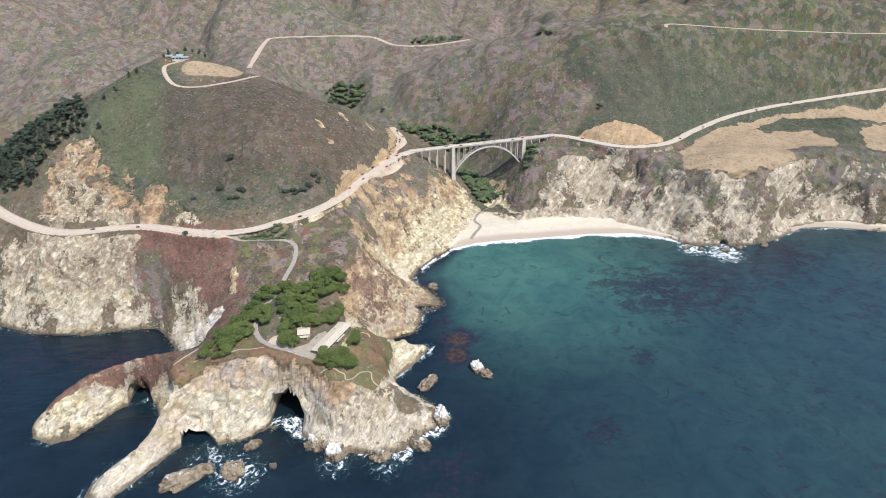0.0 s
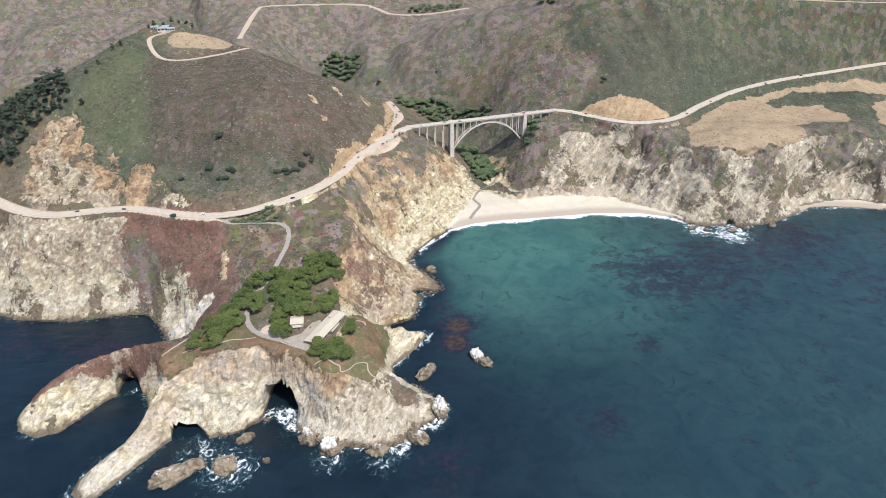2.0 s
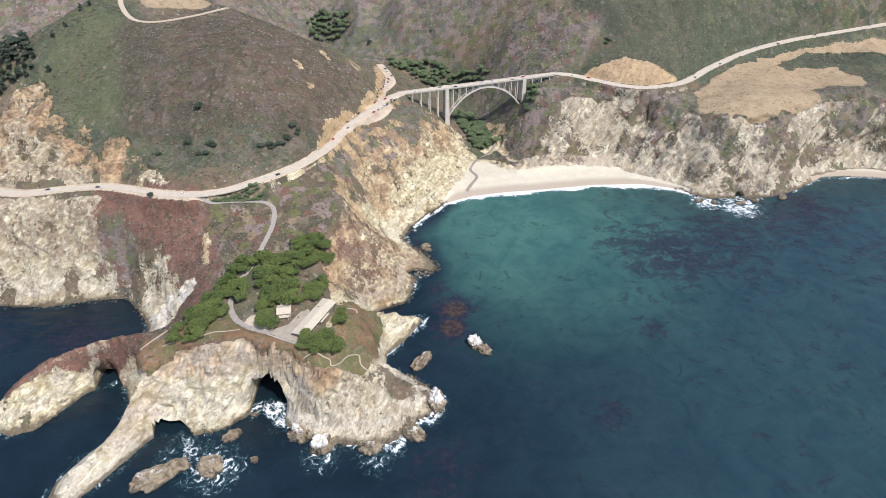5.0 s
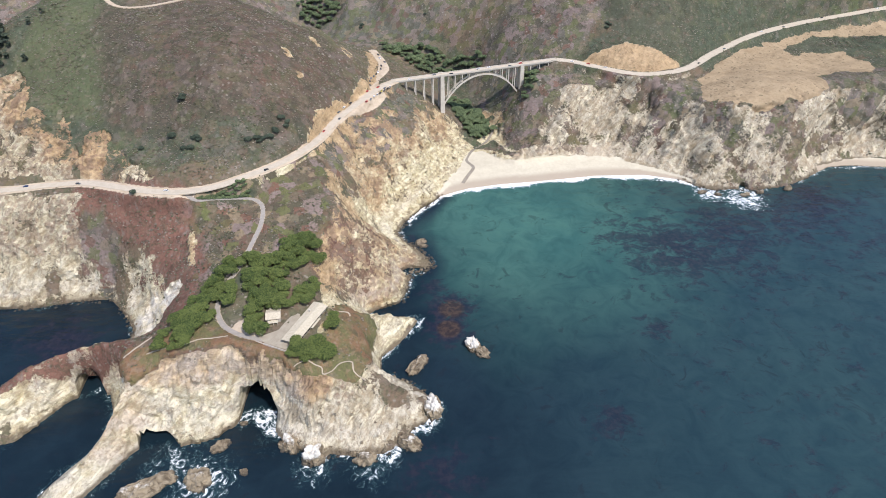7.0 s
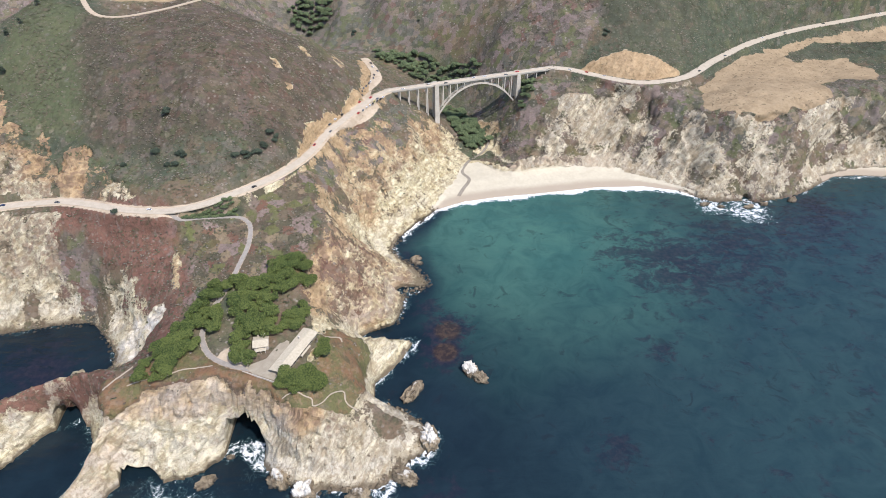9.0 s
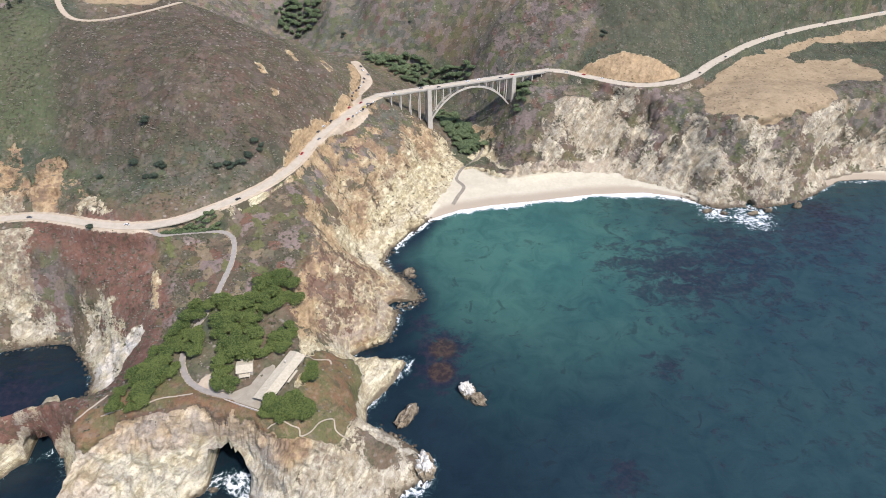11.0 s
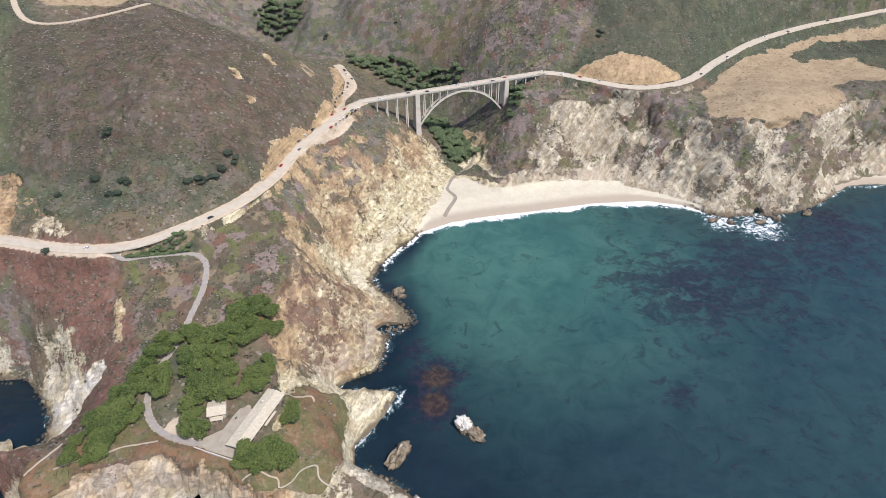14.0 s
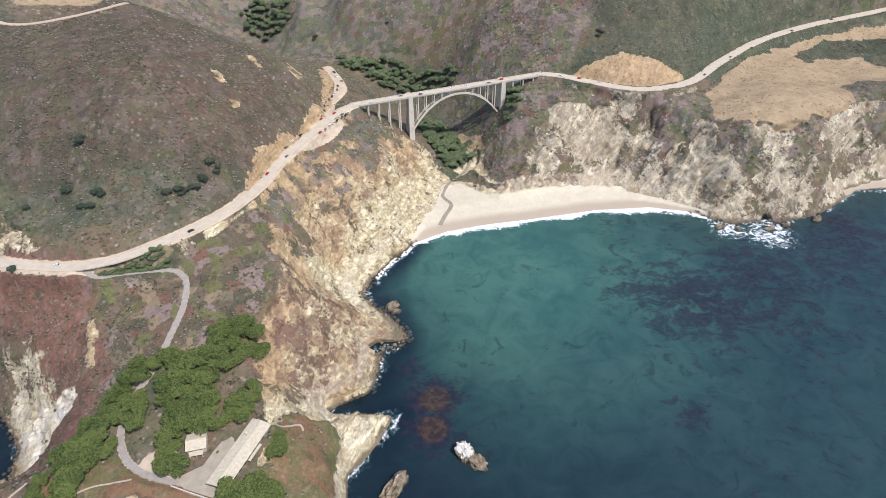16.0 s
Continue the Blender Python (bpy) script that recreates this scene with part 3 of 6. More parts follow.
FAR_SIDE = [(-1500, 1300, 240), (-900, 1150, 150), (-600, 1150, 140), (-450, 1330, 180), (-330, 1400, 230), (-100, 1430, 210), (0, 1500, 180), (150, 1300, 110), (400, 1350, 120), (800, 1350, 170), (1300, 1300, 260),
            (-900, 1700, 330), (0, 1900, 330), (600, 1800, 250), (1200, 1800, 420), (-1800, 2200, 600), (-300, 2400, 560), (900, 2500, 560), (2400, 1500, 560), (2200, 3400, 900), (-2000, 3600, 900), (0, 3800, 850)]
BEACH_BACK = [(14, 695, 4), (28, 722, 5), (40, 750, 5), (59, 777, 6), (79, 783, 6), (97, 733, 6), (108, 742, 7), (163, 748, 7), (227, 745, 7), (234, 733, 5), (264, 721, 5), (284, 704, 3)]


def along(line, gap):
    """Points every gap metres along a line, its ends included."""
    p = np.array(line, float)
    d = np.r_[0, np.cumsum(np.hypot(*np.diff(p[:, :2], axis=0).T))]
    s = np.linspace(0, d[-1], max(2, int(d[-1] / gap) + 1))
    return np.stack([np.interp(s, d, p[:, k]) for k in range(p.shape[1])], 1)


def smooth(line, gap):
    """The same along a rounded (Catmull-Rom) course."""
    p = np.array(line, float)
    q = np.vstack([2 * p[0] - p[1], p, 2 * p[-1] - p[-2]])
    out = []
    for k in range(len(p) - 1):
        a, b, c, d = q[k:k + 4]
        t = np.linspace(0, 1, 12, endpoint=False)[:, None]
        out.append(0.5 * (2 * b + (c - a) * t + (2 * a - 5 * b + 4 * c - d) * t ** 2 + (3 * b - a - 3 * c + d) * t ** 3))
    return along(np.vstack(out + [p[-1:]]), gap)


def lattice(ix, iy, iz):
    n = (ix * 374761393 + iy * 668265263 + iz * 2147483647 + 144665) & 0xFFFFFFFF
    n = ((n ^ (n >> 13)) * 1274126177) & 0xFFFFFFFF
    return ((n ^ (n >> 16)) & 0xFFFF) / 32767.5 - 1.0


def lumps(x, y, z=None):
    """Smooth noise from -1 to 1 with lumps about one unit apart."""
    z = np.zeros_like(x) if z is None else z
    fx, fy, fz = np.floor(x), np.floor(y), np.floor(z)
    i, j, k = fx.astype(np.int64), fy.astype(np.int64), fz.astype(np.int64)
    u, v, w = x - fx, y - fy, z - fz
    u, v, w = u * u * (3 - 2 * u), v * v * (3 - 2 * v), w * w * (3 - 2 * w)
    out = 0
    for a in (0, 1):
        for b in (0, 1):
            for c in (0, 1):
                out = out + lattice(i + a, j + b, k + c) * (u if a else 1 - u) * (v if b else 1 - v) * (w if c else 1 - w)
    return out


def fractal(x, y, size, octaves=4, z=None, gain=0.5):
    out, amp = 0, 1.0
    for o in range(octaves):
        f = 2 ** o / size
        out = out + amp * lumps(x * f + 17.3 * o, y * f - 9.1 * o, None if z is None else z * f)
        amp *= gain
    return out


def nearest(x, y, line, reach=60.0):
    """Distance to the closest point of a densely set line (1e4 beyond the reach), and that point's last column."""
    line = np.asarray(line, float)
    shape, fx, fy = np.shape(x), np.ravel(x), np.ravel(y)
    best, val = np.full(fx.shape, 1e4), np.zeros(fx.shape)
    for s in range(0, len(line), 12):
        bit = line[s:s + 12]
        k = np.flatnonzero((fx > bit[:, 0].min() - reach) & (fx < bit[:, 0].max() + reach) & (fy > bit[:, 1].min() - reach) & (fy < bit[:, 1].max() + reach))
        if len(k):
            d = np.hypot(fx[k, None] - bit[None, :, 0], fy[k, None] - bit[None, :, 1])
            m = d.argmin(1)
            d = d[np.arange(len(k)), m]
            near = d < best[k]
            best[k[near]], val[k[near]] = d[near], bit[m[near], -1]
    return best.reshape(shape), val.reshape(shape)


def inside(x, y, ring):
    hit = np.zeros(x.shape, bool)
    for (ax, ay), (bx, by) in zip(ring, ring[1:] + ring[:1]):
        if ay == by:
            continue
        hit ^= ((ay > y) != (by > y)) & (x < (bx - ax) * (y - ay) / (by - ay) + ax)
    return hit


LAND_RING = SHORE + [(2900, 5200), (-2600, 5200)]
SHORE_FINE = along(SHORE, 4.0)
knots = [np.c_[along(SHORE, 11.0), np.zeros(len(along(SHORE, 11.0)))]]
for line, gap in ((HIGHWAY_WEST, 14), (HIGHWAY_EAST, 16), (DRIVEWAY, 12), (WEST_RIM, 14), (SOUTH_RIM, 10), (EAST_RIM, 12), (WEST_ARM, 9), (SOUTH_ARM, 8), (EAST_TOPS, 14), (ROAD_CUT, 12),
                  (SPUR_CREST, 30), (SCARP, 14), (WEST_CREST, 22), (CANYON, 18), (WEST_VALLEY, 40), (SPUR_LANE, 14), (HILL_LANE, 30), (FAR_LANE, 30), (KNOLL_LANE[:6], 20), (BEACH_BACK, 14), (EAST_COVE_BACK, 14)):
    knots.append(along(line, gap))
for spots in (POINT_RIDGE, EAST_FACE, WEST_FACE, BLUFF, EAST_CLIFF, PASTURE, EAST_HILL, WEST_HILL, FAR_SIDE):
    knots.append(np.array(spots, float))
knots = np.vstack(knots)
_, first = np.unique(np.round(knots[:, :2] / 5), axis=0, return_index=True)
knots = knots[np.sort(first)]
gaps = np.hypot(knots[:, None, 0] - knots[None, :, 0], knots[:, None, 1] - knots[None, :, 1])
system = np.zeros((len(knots) + 3, len(knots) + 3))
system[:-3, :-3] = gaps - 1.0 * np.eye(len(knots))
system[:-3, -3:] = np.c_[np.ones(len(knots)), knots[:, :2] / 1000]
system[-3:, :-3] = system[:-3, -3:].T
weights = np.linalg.solve(system, np.r_[knots[:, 2], 0, 0, 0])


def lie(x, y):
    """The broad height of the land, spanned between the lines above."""
    x, y = np.ravel(x).astype(np.float32), np.ravel(y).astype(np.float32)
    kx, ky, kw = knots[:, 0].astype(np.float32), knots[:, 1].astype(np.float32), weights[:-3].astype(np.float32)
    out = np.empty(len(x))
    for s in range(0, len(x), 20000):
        d = np.sqrt((x[s:s + 20000, None] - kx[None, :]) ** 2 + (y[s:s + 20000, None] - ky[None, :]) ** 2)
        out[s:s + 20000] = d @ kw + weights[-3] + (weights[-2] * x[s:s + 20000] + weights[-1] * y[s:s + 20000]) / 1000
    return out


def fade(d, low, high):
    t = np.clip((d - low) / (high - low), 0, 1)
    return t * t * (3 - 2 * t)


ROADS = [(smooth(HIGHWAY_WEST, 4.0), 6.0, 5.0), (smooth(HIGHWAY_EAST, 4.0), 7.0, 6.0), (smooth(DRIVEWAY, 3.0), 2.6, 3.0), (smooth(KNOLL_LANE[:6], 5.0), 3.0, 5.0), (smooth(SPUR_LANE, 4.0), 4.0, 5.0),
         (smooth(FAR_LANE, 6.0), 8.0, 14.0), (smooth(HILL_LANE, 6.0), 7.0, 14.0)]


def land_height(x, y):
    """Height of the ground with benches for the roads and natural roughness."""
    shape = np.shape(x)
    x, y = np.ravel(np.asarray(x, float)), np.ravel(np.asarray(y, float))
    z = lie(x, y)
    land = inside(x, y, LAND_RING)
    off, _ = nearest(x, y, SHORE_FINE, 150.0)
    inland = fade(off, 4, 40)
    far = fade(y, 880, 1250)
    calm = 0.12 + 0.88 * fade(nearest(x, y, ROADS[5][0], 130.0)[0], 12, 120)
    z = z + inland * (1.1 * fractal(x, y, 26, 4) + 2.2 * fractal(x, y, 85, 2) * fade(off, 60, 140) + far * calm * (92 * np.abs(fractal(x + 0.25 * y, y * 0.5, 250, 4, None, 0.42)) + 16 * np.abs(fractal(x - 0.4 * y, y * 0.4, 70, 3)) - 44)) + 0.25 * fractal(x, y, 4, 3)
    gully = fade(y, 850, 900) * fade(x, 150, 220) * fade(nearest(x, y, ROADS[1][0], 90.0)[0], 18, 80) * (1 - far)
    z = z + gully * (15 * (0.5 - np.abs(fractal(x * 0.8 + y * 0.6, (y - x) * 0.25, 66, 3))))
    for line, wide, blend in ROADS:
        d, h = nearest(x, y, line, 25.0)
        f = fade(d, wide, wide + blend)
        z = (h - 0.12) * (1 - f) + z * f
    for cx, cy, r, h in ((-108, 408, 13, 56.9), (-120, 421, 10, 56.9), (-98, 418, 12, 56.9), (-90, 432, 10, 57.2)):
        f = fade(np.hypot(x - cx, y - cy), r, r + 7)
        z = h * (1 - f) + z * f
    z = np.where(land, np.maximum(z, 0.3 + np.minimum(off * 0.12, 4)), -np.minimum(off * 0.5, 14) - 0.2)
    return z.reshape(shape)


def swell_axis(lo, hi, fine, start, end, grow):
    """Grid lines: even between start and end, wider and wider outside."""
    mid = list(np.arange(start, end, fine))
    up, stepw = [], fine
    while (up[-1] if up else end) < hi:
        stepw *= grow
        up.append((up[-1] if up else end) + stepw)
    down, stepw = [], fine
    while (down[-1] if down else start) > lo:
        stepw *= grow
        down.append((down[-1] if down else start) - stepw)
    return np.array(down[::-1] + mid + up)


def sheet(name, xs, ys, z, masks, material, keep=None, shift=None, rugged=None):
    """A ground or water sheet over the grid, with named masks at its vertices."""
    nx, ny = len(xs), len(ys)
    gx, gy = np.meshgrid(xs, ys)
    co = np.stack([gx.ravel(), gy.ravel(), z.ravel()], 1)
    if shift is not None:
        co = co + shift
    i = np.arange(nx * ny).reshape(ny, nx)
    quads = np.stack([i[:-1, :-1], i[:-1, 1:], i[1:, 1:], i[1:, :-1]], -1).reshape(-1, 4)
    kept = np.ones(len(quads), bool)
    if keep is not None:
        kept = keep.ravel()[quads].any(1)
        quads = quads[kept]
        used = np.unique(quads)
        back = np.full(nx * ny, -1)
        back[used] = np.arange(len(used))
        quads, co = back[quads], co[used]
        masks = {k: v.reshape(-1, 3)[used] for k, v in masks.items()}
    me = bpy.data.meshes.new(name)
    me.vertices.add(len(co))
    me.vertices.foreach_set("co", co.astype(np.float32).ravel())
    me.loops.add(quads.size)
    me.loops.foreach_set("vertex_index", quads.astype(np.int32).ravel())
    me.polygons.add(len(quads))
    me.polygons.foreach_set("loop_start", np.arange(0, quads.size, 4, dtype=np.int32))
    me.polygons.foreach_set("loop_total", np.full(len(quads), 4, np.int32))
    me.polygons.foreach_set("use_smooth", np.ones(len(quads), bool) if rugged is None else (rugged.ravel()[i[:-1, :-1].ravel()] < 0.5)[kept])
    for k, v in masks.items():
        at = me.attributes.new(k, "FLOAT_COLOR", "POINT")
        v = v.reshape(-1, 3)
        at.data.foreach_set("color", np.c_[v, np.ones(len(v))].astype(np.float32).ravel())
    me.update()
    me.materials.append(material)
    return new(name, me)


XS = swell_axis(-2600, 2900, 1.7, -470, 620, 1.022)
YS = swell_axis(285, 4600, 1.7, 292, 880, 1.016)
YS = np.r_[YS[YS < 690], np.arange(690, 822, 0.9), YS[YS >= 822]]
GX, GY = np.meshgrid(XS, YS)
GZ = land_height(GX, GY)
slope_y, slope_x = np.gradient(GZ, YS, XS)
STEEP = np.hypot(slope_x, slope_y)
for _ in range(2):
    STEEP = (STEEP + np.roll(STEEP, 1, 0) + np.roll(STEEP, -1, 0) + np.roll(STEEP, 1, 1) + np.roll(STEEP, -1, 1)) / 5
OFF = nearest(GX, GY, SHORE_FINE, 150.0)[0]
ISLAND = inside(GX, GY, LAND_RING)


def spread(points, radius):
    """One near the points, falling to nothing at the radius."""
    return 1 - fade(nearest(GX, GY, np.array(points, float))[0], radius * 0.5, radius)


def patch(ring, soft):
    """One inside a ring with a ragged edge, falling to nothing within soft metres outside it."""
    corner = np.array(ring, float)
    near = (GX > corner[:, 0].min() - 2 * soft) & (GX < corner[:, 0].max() + 2 * soft) & (GY > corner[:, 1].min() - 2 * soft) & (GY < corner[:, 1].max() + 2 * soft)
    x, y = GX[near], GY[near]
    rx, ry = x + 0.5 * soft * fractal(x, y, 2.0 * soft, 3), y + 0.5 * soft * fractal(x + 80, y, 2.0 * soft, 3)
    edge = along(ring + ring[:1], max(2.0, soft / 4))
    out = np.zeros_like(GX)
    out[near] = np.where(inside(rx, ry, ring), 1.0, 1 - fade(nearest(rx, ry, edge, soft + 5)[0], 0, soft))
    return out


COAST = 1 - fade(OFF, 85, 140)
m_red = np.maximum.reduce([spread(along([(-300, 556), (-255, 549), (-222, 526), (-208, 500), (-203, 480), (-210, 440)], 8), 29), 0.6 * spread(along([(-296, 555), (-312, 530)], 6), 15), 0.6 * spread(along(SOUTH_RIM[:5], 8), 17), 0.95 * spread(along(WEST_ARM, 8), 13), 0.8 * spread([(-60, 415), (-58, 425), (-66, 395)], 20),
                           0.7 * spread(along([(-88, 500), (-45, 545)], 8), 34), 0.5 * spread([(-130, 540), (-120, 570), (-160, 520)], 46), 0.6 * spread([(-85, 660), (-95, 620), (-60, 715), (-40, 750)], 20),
                           0.5 * spread(along([(-205, 402), (-150, 402), (-120, 396)], 8), 24), 0.3 * spread(along([(-400, 545), (-330, 540)], 8), 26), 0.3 * spread([(-225, 770), (-180, 710), (-235, 700), (-150, 730), (-130, 680)], 85)])
SEAWARD = inside(GX, GY, [p[:2] for p in HIGHWAY_WEST] + [p[:2] for p in HIGHWAY_EAST] + [(2900, 1040), (2900, -900), (-2700, -900), (-2700, 900)])
m_rock = fade(STEEP, 0.5, 0.9) * COAST * SEAWARD
m_rock = m_rock * (1 - 0.75 * spread(along([(-296, 552), (-262, 549), (-222, 526), (-206, 500), (-198, 480), (-206, 440)], 8), 29))
m_rock = np.maximum(m_rock, (1 - fade(OFF, 12, 26)) * ((GX < 0) | (STEEP > 0.4)))
m_rock = m_rock * (1 - 0.42 * spread(along([(-92, 480), (-62, 530), (-70, 575), (-88, 600)], 8), 34)) * (1 - 0.3 * spread(along([(-80, 640), (-60, 700), (-20, 770)], 8), 34))
torn = np.maximum(inside(GX + 6 * fractal(GX, GY, 16, 3), GY + 6 * fractal(GX + 90, GY, 16, 3), SCARP_FACE), inside(GX + 5 * fractal(GX, GY, 13, 3), GY + 5 * fractal(GX + 90, GY, 13, 3), SCARP_SIDE)) * 1.0
m_rock = np.maximum(m_rock, 0.98 * torn)
m_rock = m_rock * (1 - 0.22 * fade(-GX, 225, 255) * fade(GY, 480, 500)) * (1 - 0.28 * fade(GX, 60, 120))
m_rock = m_rock * (1 - 0.7 * spread(along(WEST_ARM[:5], 5), 9))
wx, wy = GX + 7 * fractal(GX, GY, 15, 3), GY + 7 * fractal(GX + 70, GY, 15, 3)
band = np.maximum.reduce([inside(wx, wy, r) * 1.0 for r in MAUVE])
for _ in range(3):
    band = (band * 2 + np.roll(band, 1, 0) + np.roll(band, -1, 0) + np.roll(band, 1, 1) + np.roll(band, -1, 1)) / 6
m_rock = m_rock * (1 - 0.58 * band)
drape = fade(fractal(GX - 0.5 * GZ * (GX > 60), GZ * 0.12 + 40, 26, 3), 0.05, 0.45)
m_rock = m_rock * (1 - 0.5 * drape * np.maximum(fade(-GX, 228, 262) * fade(GY, 480, 500), fade(GX, 60, 110)))
m_rock = np.maximum(m_rock, 0.6 * spread([(-45, 385), (-34, 390), (-56, 376), (-70, 372)], 24))
stands = np.maximum.reduce([patch(r, 9.0) for r in MAUVE_STANDS[:5]] + [patch(MAUVE_STANDS[5], 45.0)])
m_rock = m_rock * (1 - np.where(GX < 60, 0.38, 0.62) * stands)
m_red = np.maximum(m_red * (1 - 0.6 * stands), 0.9 * patch(RED_SLOPE, 10.0))
m_rock = m_rock * (1 - 0.55 * patch(RED_SLOPE, 8.0))
m_dark = np.maximum(0.92 * patch(DARK_HILL, 45.0), 0.3 * spread(along(HIGHWAY_WEST[12:19], 10), 60) * (GY > 575) * ~SEAWARD)
# the GY term spreads the mauve, with its painted haze, over the far slopes
m_mauve = np.maximum.reduce([0.95 * stands, 0.9 * band, fade(GY, 965, 1060) * (1 - 0.75 * fade(GX, 180, 330)), 0.55 * fade(GX, 60, 110) * COAST * SEAWARD])
m_rust = np.maximum(patch(RUST_SLOPE, 16.0), 0.5 * spread(along([(-75, 640), (-50, 690), (-20, 750), (10, 780)], 8), 34))
m_rust = np.maximum.reduce([m_rust, 0.55 * fade(-GX, 240, 262) * fade(GY, 505, 525) * fade(GZ, 18, 50), 0.5 * spread(along(SOUTH_RIM[1:7], 6), 13), 0.45 * spread(along(SCARP, 8), 30), 0.5 * spread(along(WEST_ARM[:5], 6), 14)])
m_turf = patch(BLUFF_TURF, 5.0)
m_rock = m_rock * (1 - 0.92 * m_turf)
m_rock = np.maximum(m_rock, 1.2 * patch([(76, 826), (86, 807), (82, 794), (66, 782), (60, 788), (76, 806)], 3.0))
m_mix = np.maximum.reduce([patch(SLOPE_MIX, 14.0), 0.7 * m_mauve * (GY < 960), 0.5 * fade(GY, 900, 1000), 0.22 * ~SEAWARD * (GX < 0) * (1 - patch(GREEN_SIDE, 34.0))])
m_rock = np.maximum(m_rock, 1.1 * spread([(-240, 478), (-236, 466), (-230, 454), (-226, 468), (-216, 475), (-248, 475)], 15))
cut = np.maximum.reduce([inside(GX, GY, CUT_FACE) * 1.0, patch(ROAD_BANK, 2.5), 0.9 * patch(SPUR_BANK, 2.5)] + [0.55 * patch(r, 1.5) for r in SCARS] + [0.6 * patch([(72, 850), (92, 825), (91, 808), (78, 822)], 4.0)])
m_rock = np.maximum(m_rock, 1.3 * cut)
foot = spread(along(BEACH_BACK[4:], 5), 16) * (GZ > 7) * (STEEP > 0.3)
m_rock = np.maximum(m_rock, 0.9 * foot)
m_sand = (inside(GX + 2 * fractal(GX, GY, 9, 2), GY, BEACH_RING) & (GZ < 9) | (GX > 445) & (GX < 620) & (GZ < 6.5) & (GY < 748)) * 1.0 * (STEEP < 0.5)
jx, jy = GX + 5 * fractal(GX, GY, 20, 3), GY + 5 * fractal(GX - 60, GY, 20, 3)
pale = np.maximum(inside(jx, jy, PALE_FIELD), inside(jx, jy, FAR_FIELD))
m_field = np.maximum(pale * 1.0, 0.95 * spread([(-318, 826), (-300, 832), (-282, 836)], 26))
# patchy dry grass far inland, also lightening the slopes in place of haze
m_field = np.maximum(m_field, fade(GY, 960, 1150) * (0.12 + 0.1 * fractal(GX, GY, 120, 3)))
shore_strip = (GX > 5) & (GX < 300) & (GZ < 3.5) & (GY > 660)
m_rock = np.where(shore_strip, 0, m_rock)
m_sand = np.where(shore_strip, 1.0, m_sand)
near_sand = m_sand.copy()
for _ in range(5):
    near_sand = np.maximum.reduce([near_sand, np.roll(near_sand, 1, 0), np.roll(near_sand, -1, 0), np.roll(near_sand, 1, 1), np.roll(near_sand, -1, 1)])
m_rock = np.maximum(m_rock, 1.1 * near_sand * (1 - m_sand) * (GX > 0) * (GX < 330))
m_rock = np.maximum(m_rock, 1.0 * spread(along([(4, 690), (22, 724), (34, 752), (42, 768)], 4), 16) * (1 - m_sand))
m_ochre = np.maximum.reduce([1.4 * cut, 1.0 * spread(along(SCARP, 6)[20:], 28), 0.55 * spread(along(SCARP, 6), 34), 0.9 * spread(along(EAST_RIM, 8)[10:], 26), 0.75 * spread([(-96, 470), (-92, 480), (-88, 492)], 22), 0.95 * spread(along(SOUTH_RIM[:6], 8), 21) * fade(GZ, 26, 40), 0.6 * spread(along(SOUTH_ARM[:3], 6), 16),
                             0.5 * spread([(-255, 415), (-240, 412)], 18), spread([(-58, 850), (-70, 885)], 16), 0.75 * spread([(-75, 640), (-60, 680), (-35, 730), (-5, 785)], 42), 0.6 * spread([(-80, 520), (-70, 560)], 32), 0.55 * patch(RUST_SLOPE, 12.0)])
m_dirt = np.zeros_like(GX)
for (line, wide, blend), more in zip(ROADS, (0.6, -3.0, -0.4, 0.0, 2.6, -3.5, -4.0)):
    m_dirt = np.maximum(m_dirt, 1 - fade(nearest(GX, GY, line)[0], wide + more - 1.2, wide + more + 1.2))
m_dirt = np.maximum(m_dirt, 1 - fade(nearest(GX, GY, smooth(HIGHWAY_WEST, 4)[-32:-3])[0], 6, 9))
m_dirt = np.maximum(m_dirt, patch(PULLOUT, 2.5))
verge = spread(along([(-200, 544), (-188, 549), (-176, 554), (-161, 559)], 3), 6)
m_dirt = m_dirt * (1 - cut) * (1 - verge)
m_rock = m_rock * (1 - spread(along([(-205, 541), (-185, 545), (-160, 550)], 5), 20))
m_dirt = np.maximum(m_dirt, 1.0 * spread([(-131, 413), (-136, 421), (-141, 418)], 9))
m_dirt = np.maximum(m_dirt, 0.45 * spread(along(BEACH_BACK[6:9], 5), 15) * (GZ > 5))
m_green = np.maximum.reduce([0.5 * spread([(-140, 520), (-120, 560), (-150, 500), (-110, 590)], 50), 1.0 * spread(along([(-405, 800), (-390, 740), (-360, 705), (-320, 675), (-290, 640)], 12), 62), 0.95 * spread(along([(240, 880), (330, 930), (470, 960), (600, 1000), (800, 1010)], 20), 170), 0.7 * spread(along([(-270, 600), (-180, 605), (-140, 630)], 12), 34), 1.0 * spread(along(CANYON, 12)[2:], 30), 1.7 * spread([(-74, 395), (-88, 385), (-70, 430), (-100, 386)], 14), 1.1 * spread([(58, 785), (66, 795), (70, 830), (50, 850)], 20), 1.3 * patch(GREEN_SIDE, 60.0), 1.2 * spread([(-183, 484), (-190, 464)], 11),
                             0.6 * spread([(-180, 480), (-176, 470)], 12), 0.42 * spread([(-250, 610), (-160, 620), (-215, 660), (-200, 720)], 60), 0.8 * spread([(-290, 690), (-330, 650), (-270, 640), (-350, 700)], 70), 0.8 * spread([(-320, 850)], 20), 0.9 * spread(along([(480, 890), (560, 892), (620, 880), (590, 850), (560, 790), (500, 780)], 8), 44), 0.8 * spread(along([(-160, 556), (-200, 545)], 4), 9)])
